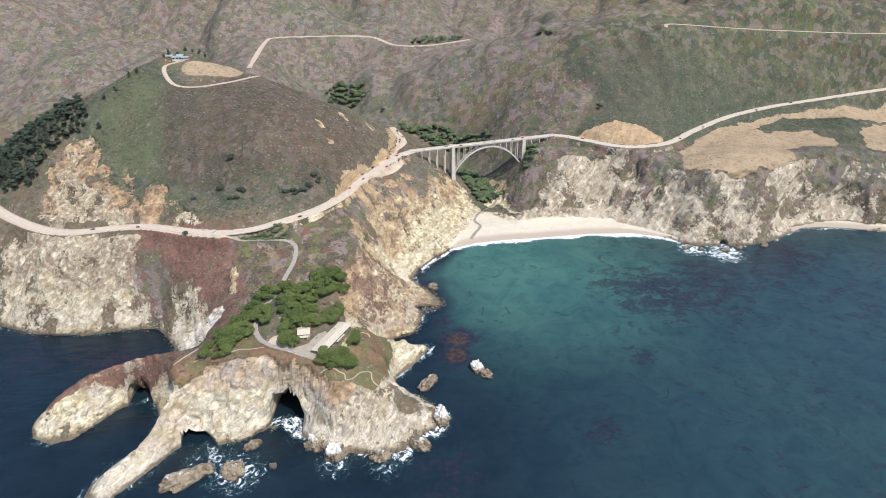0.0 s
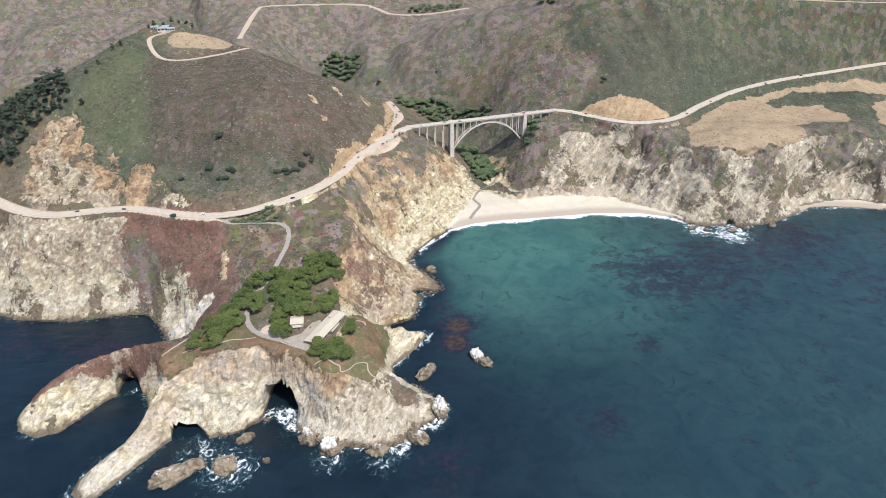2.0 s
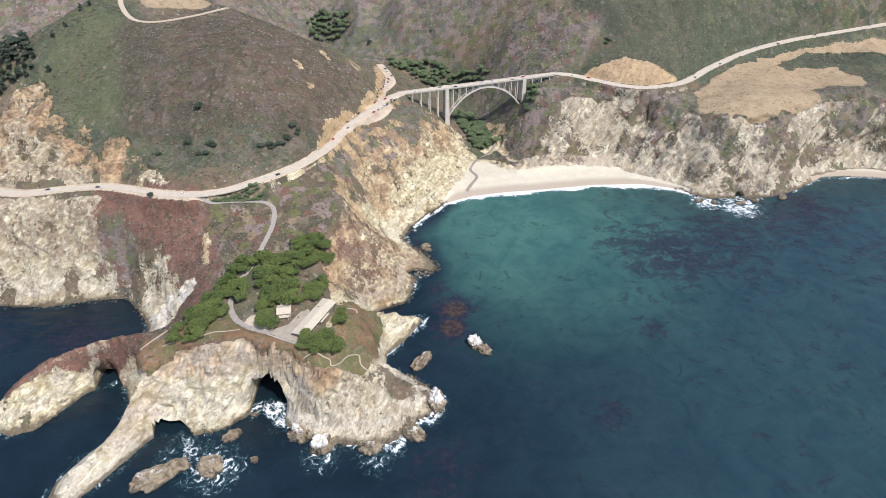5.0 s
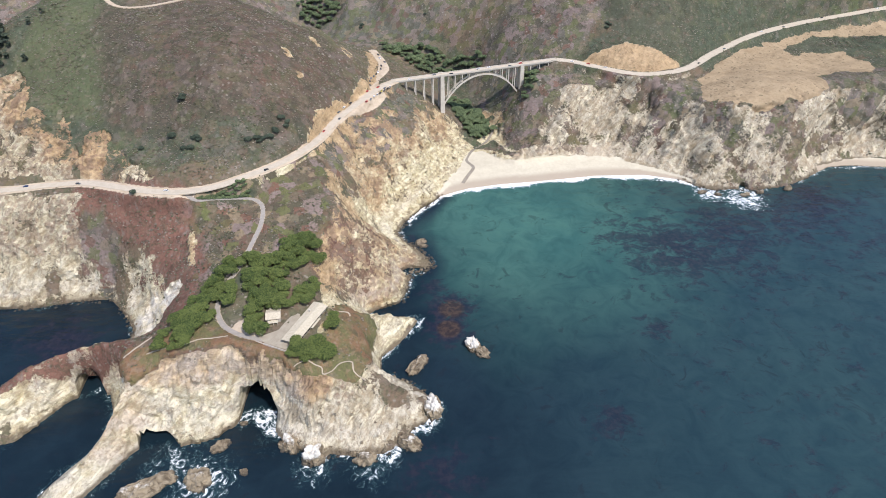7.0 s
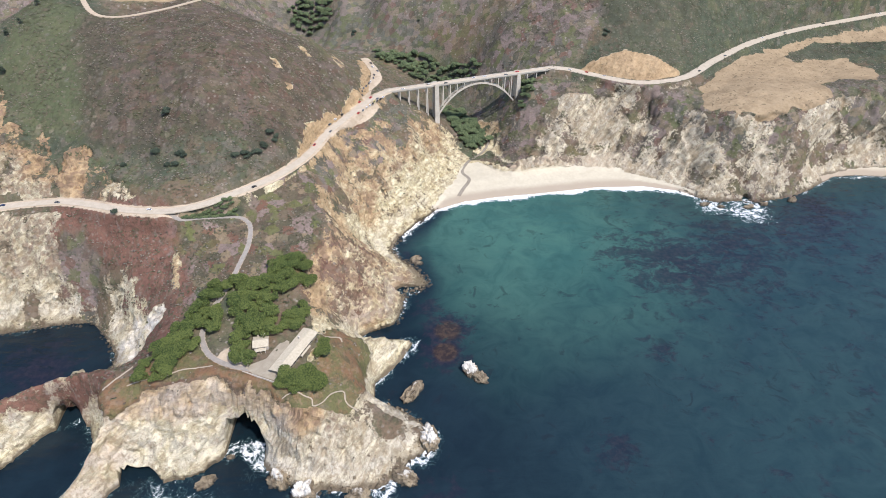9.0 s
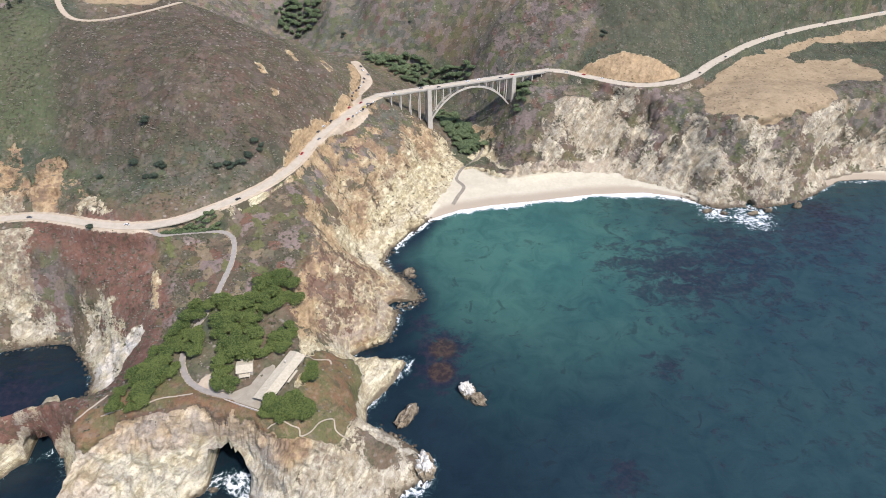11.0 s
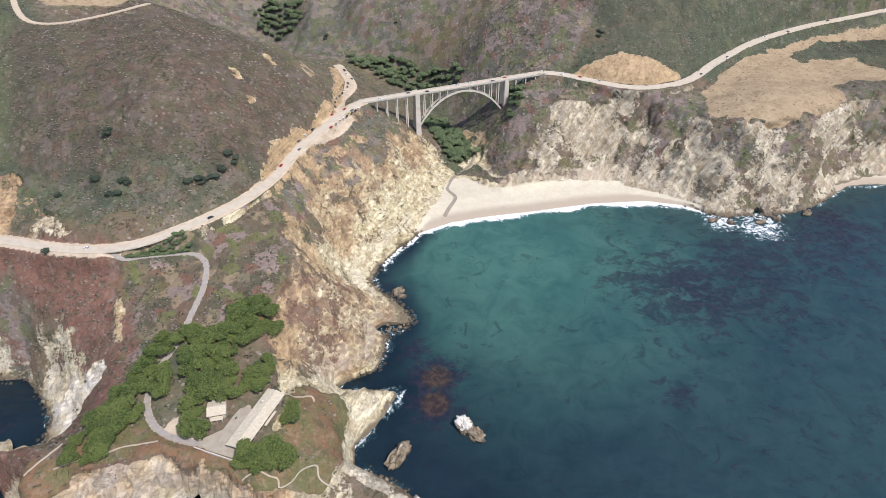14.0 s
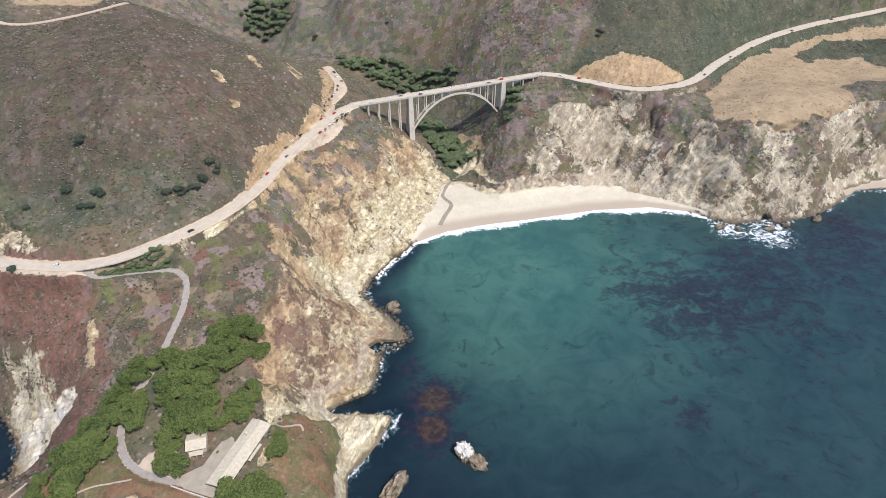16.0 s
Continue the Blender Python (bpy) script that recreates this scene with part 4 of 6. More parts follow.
m_green = m_green * np.where((GX > 110) & (GY > 860), 0.62 + 0.33 * fade(GX, 130, 360), 1.0)
m_green = m_green * (1 - 0.8 * stands)
m_white = np.maximum.reduce([spread([(-240, 476), (-234, 462), (-228, 450), (-226, 468), (-216, 475), (-248, 475)], 17), 0.3 * (1 - fade(OFF, 10, 20)) * fade(GZ, 5, 9), 0.5 * spread(along(SOUTH_ARM, 6), 24), 0.45 * spread(along([(-200, 378), (-150, 384), (-110, 368)], 8), 22)]) * (GX < 30)
m_grey = fade(GX, 60, 140) * (GY > 600) * 0.9 + 0.5 * fade(-GX, 225, 260) * fade(GY, 478, 500) + 0.75 * spread(along([(-100, 362), (-60, 358), (-10, 385), (-30, 400)], 6), 30)
# roughen the rock faces along their normals, with leaning beds
dip = GX * 0.5 + GY * 0.3 + GZ * 0.8
crag = 1 - np.minimum(np.abs(fractal(GX, GY, 19, 5, GZ * (0.6 + 0.6 * fade(GX, 40, 120)), 0.55)), 0.9) * 1.6
crack = 1 - np.abs(fractal(GX + 50, GY - 20, 7, 3, GZ * 0.8))
bend = 3 * fractal(GX, GY, 14, 2, GZ)
cu, cv, cw = 0.8 * GX + 0.6 * GY + bend, 0.5 * GX - 0.7 * GY + 0.5 * GZ + bend, 0.3 * GX + 0.4 * GY + 0.85 * GZ - bend
chunk = lattice(np.floor(cu / 13).astype(np.int64), np.floor(cv / 10).astype(np.int64), np.floor(cw / 8).astype(np.int64)) + 0.5 * lattice(np.floor(cu / 5).astype(np.int64), np.floor(cv / 5).astype(np.int64), np.floor(cw / 4).astype(np.int64))
push = m_rock * (1 - m_sand) * fade(OFF, 0, 4) * (1 + 0.8 * torn) * ((3.2 - 0.8 * (GY < 470) * (GX < 20)) * crag + (1.0 - 0.7 * (GX > 30)) * crack + 0.45 * fractal(dip, GX * 0.3, 7, 2) + (0.9 - 0.3 * (GX > 30)) * chunk - 2.2)
push += COAST * np.clip(m_rock, 0, 1) * ((4.5 + 5 * fade(GY, 470, 520)) * fractal(GX + 7, GY, 50, 2, GZ * 0.3) - 1.5)
slant = GX - 0.55 * GZ + 0.3 * GY
push += COAST * m_rock * fade(GX, 60, 120) * (9.5 * (1 - np.minimum(np.abs(fractal(slant, GZ * 0.25, 62, 2)), 0.75) * 1.7) + 5.0 * (1 - np.minimum(np.abs(fractal(GX - 0.9 * GZ, GZ * 0.35, 23, 2)), 0.75) * 1.8) - 6.0)
beds_at = (GX - 0.95 * GZ + 0.3 * GY + 6 * fractal(GX, GY, 34, 2, GZ)) / 15
flags_at = (0.7 * GX - 0.9 * GZ - 0.5 * GY + 3 * fractal(GX + 30, GY, 16, 2, GZ)) / 6.5
steps = 5.0 * (beds_at - np.floor(beds_at)) + 1.7 * (flags_at - np.floor(flags_at)) - 3.0
push += COAST * np.clip(m_rock, 0, 1) * (1 - m_sand) * steps * (0.35 + 0.65 * fade(GX, 40, 110))
push = np.where(ISLAND, push, 0) * (1 - 0.95 * np.clip(cut, 0, 1)) * (1 - np.clip(m_dirt * 1.2, 0, 1))
push *= 1 - m_sand
push *= fade(nearest(GX, GY, ROADS[0][0])[0], 7, 16) * fade(nearest(GX, GY, ROADS[1][0])[0], 6, 14)
push = np.where(push < 0, push * fade(GZ, 3, 18), push)
lift = 1 / np.sqrt(1 + STEEP ** 2)
SHIFT = np.stack([(-slope_x * lift * push).ravel(), (-slope_y * lift * push).ravel(), (lift * push).ravel()], 1)
bushy = ISLAND * (1 - m_rock) * (1 - m_sand) * (1 - m_field) * (1 - np.clip(m_dirt * 1.5, 0, 1)) * fade(nearest(GX, GY, ROADS[2][0])[0], 2, 5)
for line, width in PATHS:
    bushy = bushy * fade(nearest(GX, GY, along(line, 1.5))[0], 1.5, 4)
SHIFT[:, 2] += (bushy * np.maximum(0, fractal(GX, GY, 4.5, 2)) * 0.6).ravel()
# sea caves: the foot of the face is hollowed out inland
for cx, cy, wide, high, deep, dx, dy in ((-131, 385, 15, 24, 38, -0.1, 1.0), (-200, 362, 12, 7.5, 20, -0.5, 0.85), (-266, 411, 10, 16, 22, -0.25, 1.0), (-19, 544, 7, 9, 9, -1.0, 0.2), (352, 680, 5, 6, 9, 0.1, 1.0)):
    px, py, pz = GX.ravel() + SHIFT[:, 0] - cx, GY.ravel() + SHIFT[:, 1] - cy, GZ.ravel() + SHIFT[:, 2]
    across, deepness = px * dy - py * dx, px * dx + py * dy
    r = (np.abs(across / wide) ** 3 + (np.maximum(pz, 0) / high) ** 3) ** (1 / 3)
    pull = np.where((np.abs(across) < wide) & (pz < high) & (deepness > -16) & (deepness < 26), deep * (1 - np.clip(r, 0, 1) ** 4), 0)
    SHIFT[:, 0] += dx * pull
    SHIFT[:, 1] += dy * pull
    SHIFT[:, 2] -= np.where((pull > 0) & (pz < 3), 4.0, 0)
keep = (ISLAND | (OFF < 24))
ground = sheet("ground", XS, YS, GZ, {"mask_a": np.stack([m_rock, m_sand, m_field], -1), "mask_b": np.stack([m_ochre, m_red, m_dirt], -1), "mask_c": np.stack([m_green, m_white, np.clip(m_grey, 0, 1)], -1),
                                         "mask_d": np.stack([m_dark, m_mauve, m_rust], -1), "mask_e": np.stack([m_turf, m_mix, m_mix], -1)}, GROUND, keep, SHIFT, np.where(GX > 30, 0.0, m_rock))
tagged(ground, "pale sea cliffs and scrub-covered coastal hills above a sandy cove", "ground", kind="structure")

# ---- the sea ----
WX = swell_axis(-4500, 4800, 3.0, -480, 640, 1.06)
WY = swell_axis(-4500, 900, 3.0, 200, 740, 1.06)
SX, SY = np.meshgrid(WX, WY)
w_off = nearest(SX, SY, SHORE_FINE, 70.0)[0]
drift = 14 * fractal(SX, SY, 60, 3)
bay = 1 - fade(np.hypot((SX - 90) * 0.95, (SY - 670) * 0.79) + drift, 25, 232)
bay = bay * fade(w_off + np.maximum(0, SX) + drift * 0.6, 3, 40)
w_teal = np.clip(0.95 * bay + 0.05 + 0.16 * fade(SX, 0, 300), 0, 1)
surf = np.where((SX > -25) & (SX < 300) & (SY > 615), 1.05 * (1 - fade(w_off + 3 * fractal(SX, SY, 18, 3), 0, 14)) + 0.5 * (1 - fade(w_off, 0, 4)), 0)
KELP_AND_SHADE = [(15, 492, 34, 1.3), (12, 468, 28, 1.35), (-2, 520, 22, 0.9), (240, 572, 95, 1.0), (205, 590, 70, 0.9), (300, 600, 90, 0.9), (370, 620, 100, 0.85), (300, 560, 80, 0.85), (420, 640, 80, 0.95), (450, 560, 110, 0.7), (187, 463, 26, 0.8), (130, 372, 32, 0.8), (3, 328, 50, 0.8), (-315, 462, 55, 0.95), (-400, 470, 60, 0.8), (300, 520, 70, 0.55), (380, 560, 90, 0.5),
        # (420, 660) is no kelp: the headland's shadow painted onto the water
        (330, 420, 120, 0.42), (-20, 600, 14, 0.9), (420, 660, 45, 1.0), (420, 600, 70, 0.5), (-250, 385, 20, 0.5)]
w_kelp_shade = np.zeros_like(SX)
for x, y, r, k in KELP_AND_SHADE:
    w_kelp_shade = np.maximum(w_kelp_shade, k * (1 - fade(np.hypot(SX - x, SY - y), 0, r * 1.35)))
w_kelp_shade = np.maximum(w_kelp_shade, 0.4 * fade(SX + drift, 130, 230))
rough = np.maximum.reduce([(1 - fade(np.hypot(SX - x, SY - y), r * 0.2, r)) * k for x, y, r, k in ((-160, 330, 34, 0.5), (-185, 340, 28, 0.46), (-120, 360, 20, 0.12), (-85, 338, 22, 0.46), (-12, 376, 22, 0.72), (-45, 340, 28, 0.4), (345, 655, 40, 0.6), (310, 668, 30, 0.6))])
edge = w_off + 5 * fractal(SX, SY, 17, 3)
w_foam = np.maximum.reduce([surf, rough, 0.62 * (1 - fade(edge, 0, 10)) * (SX > -150) * (SY < 410), np.where(SX < -150, 0.3, 0.45) * (1 - fade(edge, 0, 7))])
# mask_b grows eastward, where reflected sky and haze are painted in
sea = sheet("water", WX, WY, np.zeros_like(SX), {"mask_a": np.stack([w_foam, w_teal, w_kelp_shade], -1), "mask_b": np.stack([fade(SX + drift, -80, 260)] * 3, -1)}, WATER)
tagged(sea, "deep blue-green sea with kelp beds and white foam along the rocks", "sea", kind="structure")

# ---- helpers for things ----
def ground_at(x, y):
    """Height of the built ground under a place."""
    i = min(max(int(np.searchsorted(XS, x)) - 1, 0), len(XS) - 2)
    j = min(max(int(np.searchsorted(YS, y)) - 1, 0), len(YS) - 2)
    u, v = (x - XS[i]) / (XS[i + 1] - XS[i]), (y - YS[j]) / (YS[j + 1] - YS[j])
    return float((GZ[j, i] * (1 - u) + GZ[j, i + 1] * u) * (1 - v) + (GZ[j + 1, i] * (1 - u) + GZ[j + 1, i + 1] * u) * v)


def part(name, bm, material, parent=None, label=""):
    """Links a bmesh as one mesh object, under a thing where one is given."""
    me = bpy.data.meshes.new(name)
    bmesh.ops.recalc_face_normals(bm, faces=bm.faces)
    bm.to_mesh(me)
    bm.free()
    me.materials.append(material)
    ob = new(name, me)
    ob.parent = parent
    if label:
        ob["label"] = label
    return ob


def thing(name, label, category, group="", at=None):
    ob = new(name)
    if at is not None:
        ob.matrix_world = at
    return tagged(ob, label, category, group)


def prism(bm, low, high):
    """A solid between two rings of as many corners each."""
    a = [bm.verts.new(p) for p in low]
    b = [bm.verts.new(p) for p in high]
    n = len(a)
    bm.faces.new(a[::-1])
    bm.faces.new(b)
    for k in range(n):
        bm.faces.new((a[k], a[(k + 1) % n], b[(k + 1) % n], b[k]))


def block(bm, x0, x1, y0, y1, z0, z1, m=None):
    low = [Vector(p) for p in ((x0, y0, z0), (x1, y0, z0), (x1, y1, z0), (x0, y1, z0))]
    high = [p + Vector((0, 0, z1 - z0)) for p in low]
    if m is not None:
        low, high = [m @ p for p in low], [m @ p for p in high]
    prism(bm, low, high)


def worn(bm, width):
    bmesh.ops.bevel(bm, geom=list(bm.edges), offset=width, segments=1, affect="EDGES")
    return bm


def strip(name, line, width, thick, material, parent=None, rise=0.06):
    """A slab along a course: crowned top, upright sides."""
    p = np.asarray(line, float)
    t = np.gradient(p[:, :2], axis=0)
    t /= np.hypot(*t.T)[:, None]
    n = np.stack([-t[:, 1], t[:, 0]], 1)
    bm = bmesh.new()
    rows = []
    for k in range(len(p)):
        w = width(k / (len(p) - 1)) if callable(width) else width
        l, r = p[k, :2] + n[k] * w / 2, p[k, :2] - n[k] * w / 2
        z = p[k, 2] + rise
        rows.append([bm.verts.new(q) for q in ((l[0], l[1], z - thick), (l[0], l[1], z), (p[k, 0], p[k, 1], z + 0.02 * w / 2), (r[0], r[1], z), (r[0], r[1], z - thick))])
    for a, b in zip(rows, rows[1:]):
        for k in range(4):
            bm.faces.new((a[k], a[k + 1], b[k + 1], b[k]))
    return part(name, bm, material, parent)


# ---- roads, lanes and paths ----
GRAVEL = simple("grey_gravel", (0.28, 0.25, 0.212), (0.35, 0.315, 0.27), 3, 0.95)
PALE_DIRT = simple("pale_dirt", (0.5, 0.41, 0.3), (0.42, 0.33, 0.23), 3, 0.95)
for line, width, name, words in ((ROADS[0][0], 7.6, "road", "sun-bleached two-lane coast highway"), (ROADS[1][0], 10.8, "road", "sun-bleached two-lane coast highway beyond the bridge")):
    road = tagged(strip(name, line, width, 0.9, ASPHALT, rise=0.22), words, "road", kind="structure")
for line, width, name, mat, words in ((ROADS[2][0], 3.6, "driveway", GRAVEL, "narrow grey driveway to the lodge"), (ROADS[3][0], 5.0, "lane", PALE_DIRT, "pale dirt lane round the hilltop"),
                                      (ROADS[5][0], 6.5, "lane", PALE_DIRT, "pale dirt road across the far slope"), (ROADS[6][0], 4.5, "lane", PALE_DIRT, "thin dirt road along the far ridge")):
    tagged(strip(name, line, width, 0.5, mat, rise=0.24 if name == "driveway" else 0.5), words, "lane", kind="structure")


def draped(line, gap, rise):
    p = smooth([(*q, 0) for q in line], gap)
    p[:, 2] = [ground_at(a, b) + rise for a, b in p[:, :2]]
    return p


FOOT = simple("trodden_path", (0.44, 0.37, 0.28), (0.36, 0.3, 0.22), 2, 0.95)
for line, width in PATHS:
    tagged(strip("footpath", draped(line, 1.5, 0.08), width, 0.4, FOOT), "thin pale footpath worn into the bluff", "path", kind="structure")
creek = strip("creek", draped([(36, 697), (42, 710), (50, 727), (43, 745), (54, 769), (70, 787), (78, 800), (82, 815)], 2.0, 0.12), lambda f: 4.2 - 1.6 * f, 0.4, simple("creek_water", (0.24, 0.205, 0.155), (0.34, 0.295, 0.225), 3, 0.25, 0.5))
tagged(creek, "shallow dark creek winding across the beach", "creek", kind="structure")

# ---- the arch bridge ----
WEST_TOWER, EAST_TOWER, DECK = Vector((14.9, 808.5, 0)), Vector((114.8, 837.1, 0)), 85.0
AXIS = (EAST_TOWER - WEST_TOWER).normalized()
SIDE = Vector((-AXIS.y, AXIS.x, 0))
SPAN = (EAST_TOWER - WEST_TOWER).length
FRAME = Matrix((( AXIS.x, SIDE.x, 0, WEST_TOWER.x), (AXIS.y, SIDE.y, 0, WEST_TOWER.y), (0, 0, 1, 0), (0, 0, 0, 1)))


def under(s, w):
    p = FRAME @ Vector((s, w, 0))
    return ground_at(p.x, p.y)


def bridge():
    root = thing("arch_bridge", "long pale concrete open-spandrel arch bridge over the creek canyon", "bridge", at=FRAME)
    west, east = -61.0, SPAN + 48.5
    bm = bmesh.new()
    block(bm, west, east, -4.3, 4.3, DECK - 0.55, DECK)
    part("deck_slab", bm, CONCRETE, root)
    bm = bmesh.new()
    block(bm, west, east, -3.6, 3.6, DECK + 0.004, DECK + 0.08)
    part("roadway", bm, ASPHALT, root, "worn asphalt roadway")
    for side in (-1, 1):
        bm = bmesh.new()
        block(bm, west, east, side * 2.6 - 0.35, side * 2.6 + 0.35, DECK - 2.0, DECK - 0.552)
        part("deck_girder", bm, CONCRETE, root)
        bm = bmesh.new()
        block(bm, west, east, side * 4.1 - 0.16, side * 4.1 + 0.16, DECK + 0.003, DECK + 0.75)
        block(bm, west, east, side * 4.1 - 0.24, side * 4.1 + 0.24, DECK + 0.753, DECK + 1.0)
        rail = part("parapet", bm, CONCRETE, root)
        for k in range(27):
            s = west + (east - west) * (k + 0.5) / 27
            post = bmesh.new()
            block(post, s - 0.3, s + 0.3, side * 4.1 - 0.29, side * 4.1 + 0.29, DECK + 0.004, DECK + 1.12)
            part("parapet_post", post, CONCRETE, rail)
    # two towers, each of two tapered legs with a recessed wall and cross beams
    for s in (0.0, SPAN):
        foot = min(under(s, -4), under(s, 4)) - 2.5
        tower = bmesh.new()
        prism(tower, [(s - 2.0, -2.9, foot), (s + 2.0, -2.9, foot), (s + 2.0, 2.9, foot), (s - 2.0, 2.9, foot)], [(s - 1.6, -2.6, DECK - 2), (s + 1.6, -2.6, DECK - 2), (s + 1.6, 2.6, DECK - 2), (s - 1.6, 2.6, DECK - 2)])
        ob = part("tower", tower, CONCRETE, root)
        for side in (-1, 1):
            leg = bmesh.new()
            low = [(s + a * 2.9, side * 4.5 + b * 1.6, foot) for a, b in ((-1, -1), (1, -1), (1, 1), (-1, 1))]
            high = [(s + a * 2.3, side * 4.0 + b * 1.3, DECK - 0.556) for a, b in ((-1, -1), (1, -1), (1, 1), (-1, 1))]
            prism(leg, low, high)
            part("tower_leg", leg, CONCRETE, ob)
            cap = bmesh.new()
            block(cap, s - 2.6, s + 2.6, side * 4.75 - 0.45, side * 4.75 + 0.45, DECK - 0.55, DECK + 1.5)
            part("tower_cap", cap, CONCRETE, ob)
    # arch ribs, deeper towards the springings
    spring, crown = 45.5, DECK - 4.2

    def arch_z(s):
        f = 2 * s / SPAN - 1
        return crown - (crown - spring) * (0.8 * f * f + 0.2 * f ** 4)

    for side in (-1, 1):
        bm = bmesh.new()
        rows = []
        for k in range(49):
            s = 1.5 + (SPAN - 3.0) * k / 48
            deep = 1.7 + 1.3 * abs(2 * s / SPAN - 1) ** 2
            z = arch_z(s)
            rows.append([bm.verts.new((s, side * 2.9 + w, z + h)) for w, h in ((-0.75, 0), (0.75, 0), (0.75, -deep), (-0.75, -deep))])
        for a, b in zip(rows, rows[1:]):
            for k in range(4):
                bm.faces.new((a[k], a[(k + 1) % 4], b[(k + 1) % 4], b[k]))
        bm.faces.new(rows[0][::-1])
        bm.faces.new(rows[-1])
        part("arch_rib", bm, CONCRETE, root)
    for k in (1, 2, 3, 4, 8, 9, 10, 11):
        s = SPAN * k / 12
        brace = bmesh.new()
        block(brace, s - 0.35, s + 0.35, -2.15, 2.15, arch_z(s) - 1.5, arch_z(s) - 0.5)
        part("arch_brace", brace, CONCRETE, root)
    for k in (1, 2, 3, 4, 5, 7, 8, 9, 10, 11):
        s = SPAN * k / 12
        for side in (-1, 1):
            if DECK - 2 - arch_z(s) < 0.6:
                continue
            bm = bmesh.new()
            block(bm, s - 0.5, s + 0.5, side * 2.9 - 0.45, side * 2.9 + 0.45, arch_z(s) - 0.4, DECK - 2.002)
            part("spandrel_column", bm, CONCRETE, root)
    # approach columns down to the canyon sides
    for s in [-11.0 * k for k in range(1, 6)] + [SPAN + 12.0 * k for k in range(1, 4)]:
        for side in (-1, 1):
            low = under(s, side * 2.9) - 1.5
            if DECK - 2 - low < 1.2:
                continue
            bm = bmesh.new()
            block(bm, s - 0.6, s + 0.6, side * 2.9 - 0.5, side * 2.9 + 0.5, low, DECK - 2.002)
            part("approach_column", bm, CONCRETE, root)
        bm = bmesh.new()
        block(bm, s - 0.4, s + 0.4, -2.3, 2.3, DECK - 3.0, DECK - 2.003)
        part("cross_beam", bm, CONCRETE, root)
    for s in (west + 1.5, east - 1.5):
        bm = bmesh.new()
        block(bm, s - 1.5, s + 1.5, -4.28, 4.28, min(under(s, -4), under(s, 4)) - 3, DECK - 0.554)
        part("abutment", bm, CONCRETE, root)
    return root


bridge()

# ---- lodge, cabin, hilltop villa ----
SHAKES = simple("weathered_shingle", (0.58, 0.51, 0.375), (0.44, 0.38, 0.275), 1.5, 0.9, metres=0.05)
CLADDING = simple("grey_timber", (0.2, 0.175, 0.145), (0.28, 0.25, 0.21), 0.8, 0.85)
STONE = simple("pale_masonry", (0.58, 0.53, 0.45), (0.45, 0.4, 0.33), 1.2, 0.9, metres=0.04)
PAVING = simple("grey_paving", (0.31, 0.265, 0.195), (0.39, 0.34, 0.255), 4, 0.9)
GLAZING = paint("dark_window_glass", (0.03, 0.035, 0.04), 0.08)
SEA_GREEN = simple("sea_green_roof", (0.3, 0.38, 0.37), (0.38, 0.44, 0.42), 2, 0.6)


def gable_roof(bm, length, width, base, rise, thick, lean=0.0):
    """A low double-pitched roof slab, ridge along x."""
    a, b = length / 2, width / 2
    for side in (-1, 1):
        low = [(-a, 0, base + rise), (a, 0, base + rise), (a, side * b, base), (-a, side * b, base)]
        prism(bm, low if side > 0 else low[::-1], [(x, y, z + thick) for x, y, z in (low if side > 0 else low[::-1])])


def house(name, label, at, turn, length, width, high, rise, eave, roof, wall, windows):
    z = min(ground_at(at[0] + dx, at[1] + dy) for dx in (-4, 0, 4) for dy in (-4, 0, 4))
    root = thing(name, label, "building", at=pose(at[0], at[1], at[2], 0, 0, turn))
    bm = bmesh.new()
    block(bm, -length / 2, length / 2, -width / 2, width / 2, min(z - at[2], 0) - 2.0, high)
    part("wall", bm, wall, root)
    bm = bmesh.new()
    gable_roof(bm, length + 2 * eave, width + 2 * eave, high - 0.1, rise, 0.28)
    part("roof", bm, roof, root)
    for x, side, w, h0, h1 in windows:
        frame_ = bmesh.new()
        y = side * (width / 2)
        block(frame_, x - w / 2 - 0.12, x + w / 2 + 0.12, min(y, y + side * 0.08), max(y, y + side * 0.08), h0 - 0.12, h1 + 0.12)
        ob = part("window", frame_, STONE, root)
        pane = bmesh.new()
        block(pane, x - w / 2, x + w / 2, min(y + side * 0.05, y + side * 0.12), max(y + side * 0.05, y + side * 0.12), h0, h1)
        part("pane", pane, GLAZING, ob)
    return root


lodge = house("lodge", "long low lodge with a weathered pale shingle roof among cypress trees", (-94.8, 418.8, 57.2), 65, 40.5, 10, 3.4, 1.1, 1.1, SHAKES, CLADDING,
              [(-16 + 4.2 * k, -1, 3.0, 0.4, 2.6) for k in range(8)] + [(-14 + 7 * k, 1, 1.8, 1.0, 2.4) for k in range(5)])
bm = bmesh.new()
block(bm, 10, 11.4, 2.0, 3.4, 3.2, 6.0)
part("chimney", worn(bm, 0.08), STONE, lodge, "pale stone chimney")
bm = bmesh.new()
block(bm, -2, 9, -7.8, -6.2, 2.3, 2.55)
part("porch_roof", bm, SHAKES, lodge)
for x in (-1.6, 3.5, 8.6):
    bm = bmesh.new()
    block(bm, x - 0.12, x + 0.12, -7.6, -7.36, -1.5, 2.298)
    part("porch_post", bm, CLADDING, lodge)
cabin = house("cabin", "small square cabin with a pale shingle roof under cypresses", (-119.5, 428, 57.2), 8, 9.6, 9.6, 3.6, 1.8, 0.7, SHAKES, STONE, [(-2.2, -1, 1.4, 0.9, 2.4), (2.2, -1, 1.4, 0.9, 2.4)])
bm = bmesh.new()
block(bm, -3.6, 3.6, -8.2, -5.2, 2.2, 2.45)
part("porch_roof", bm, SHAKES, cabin)
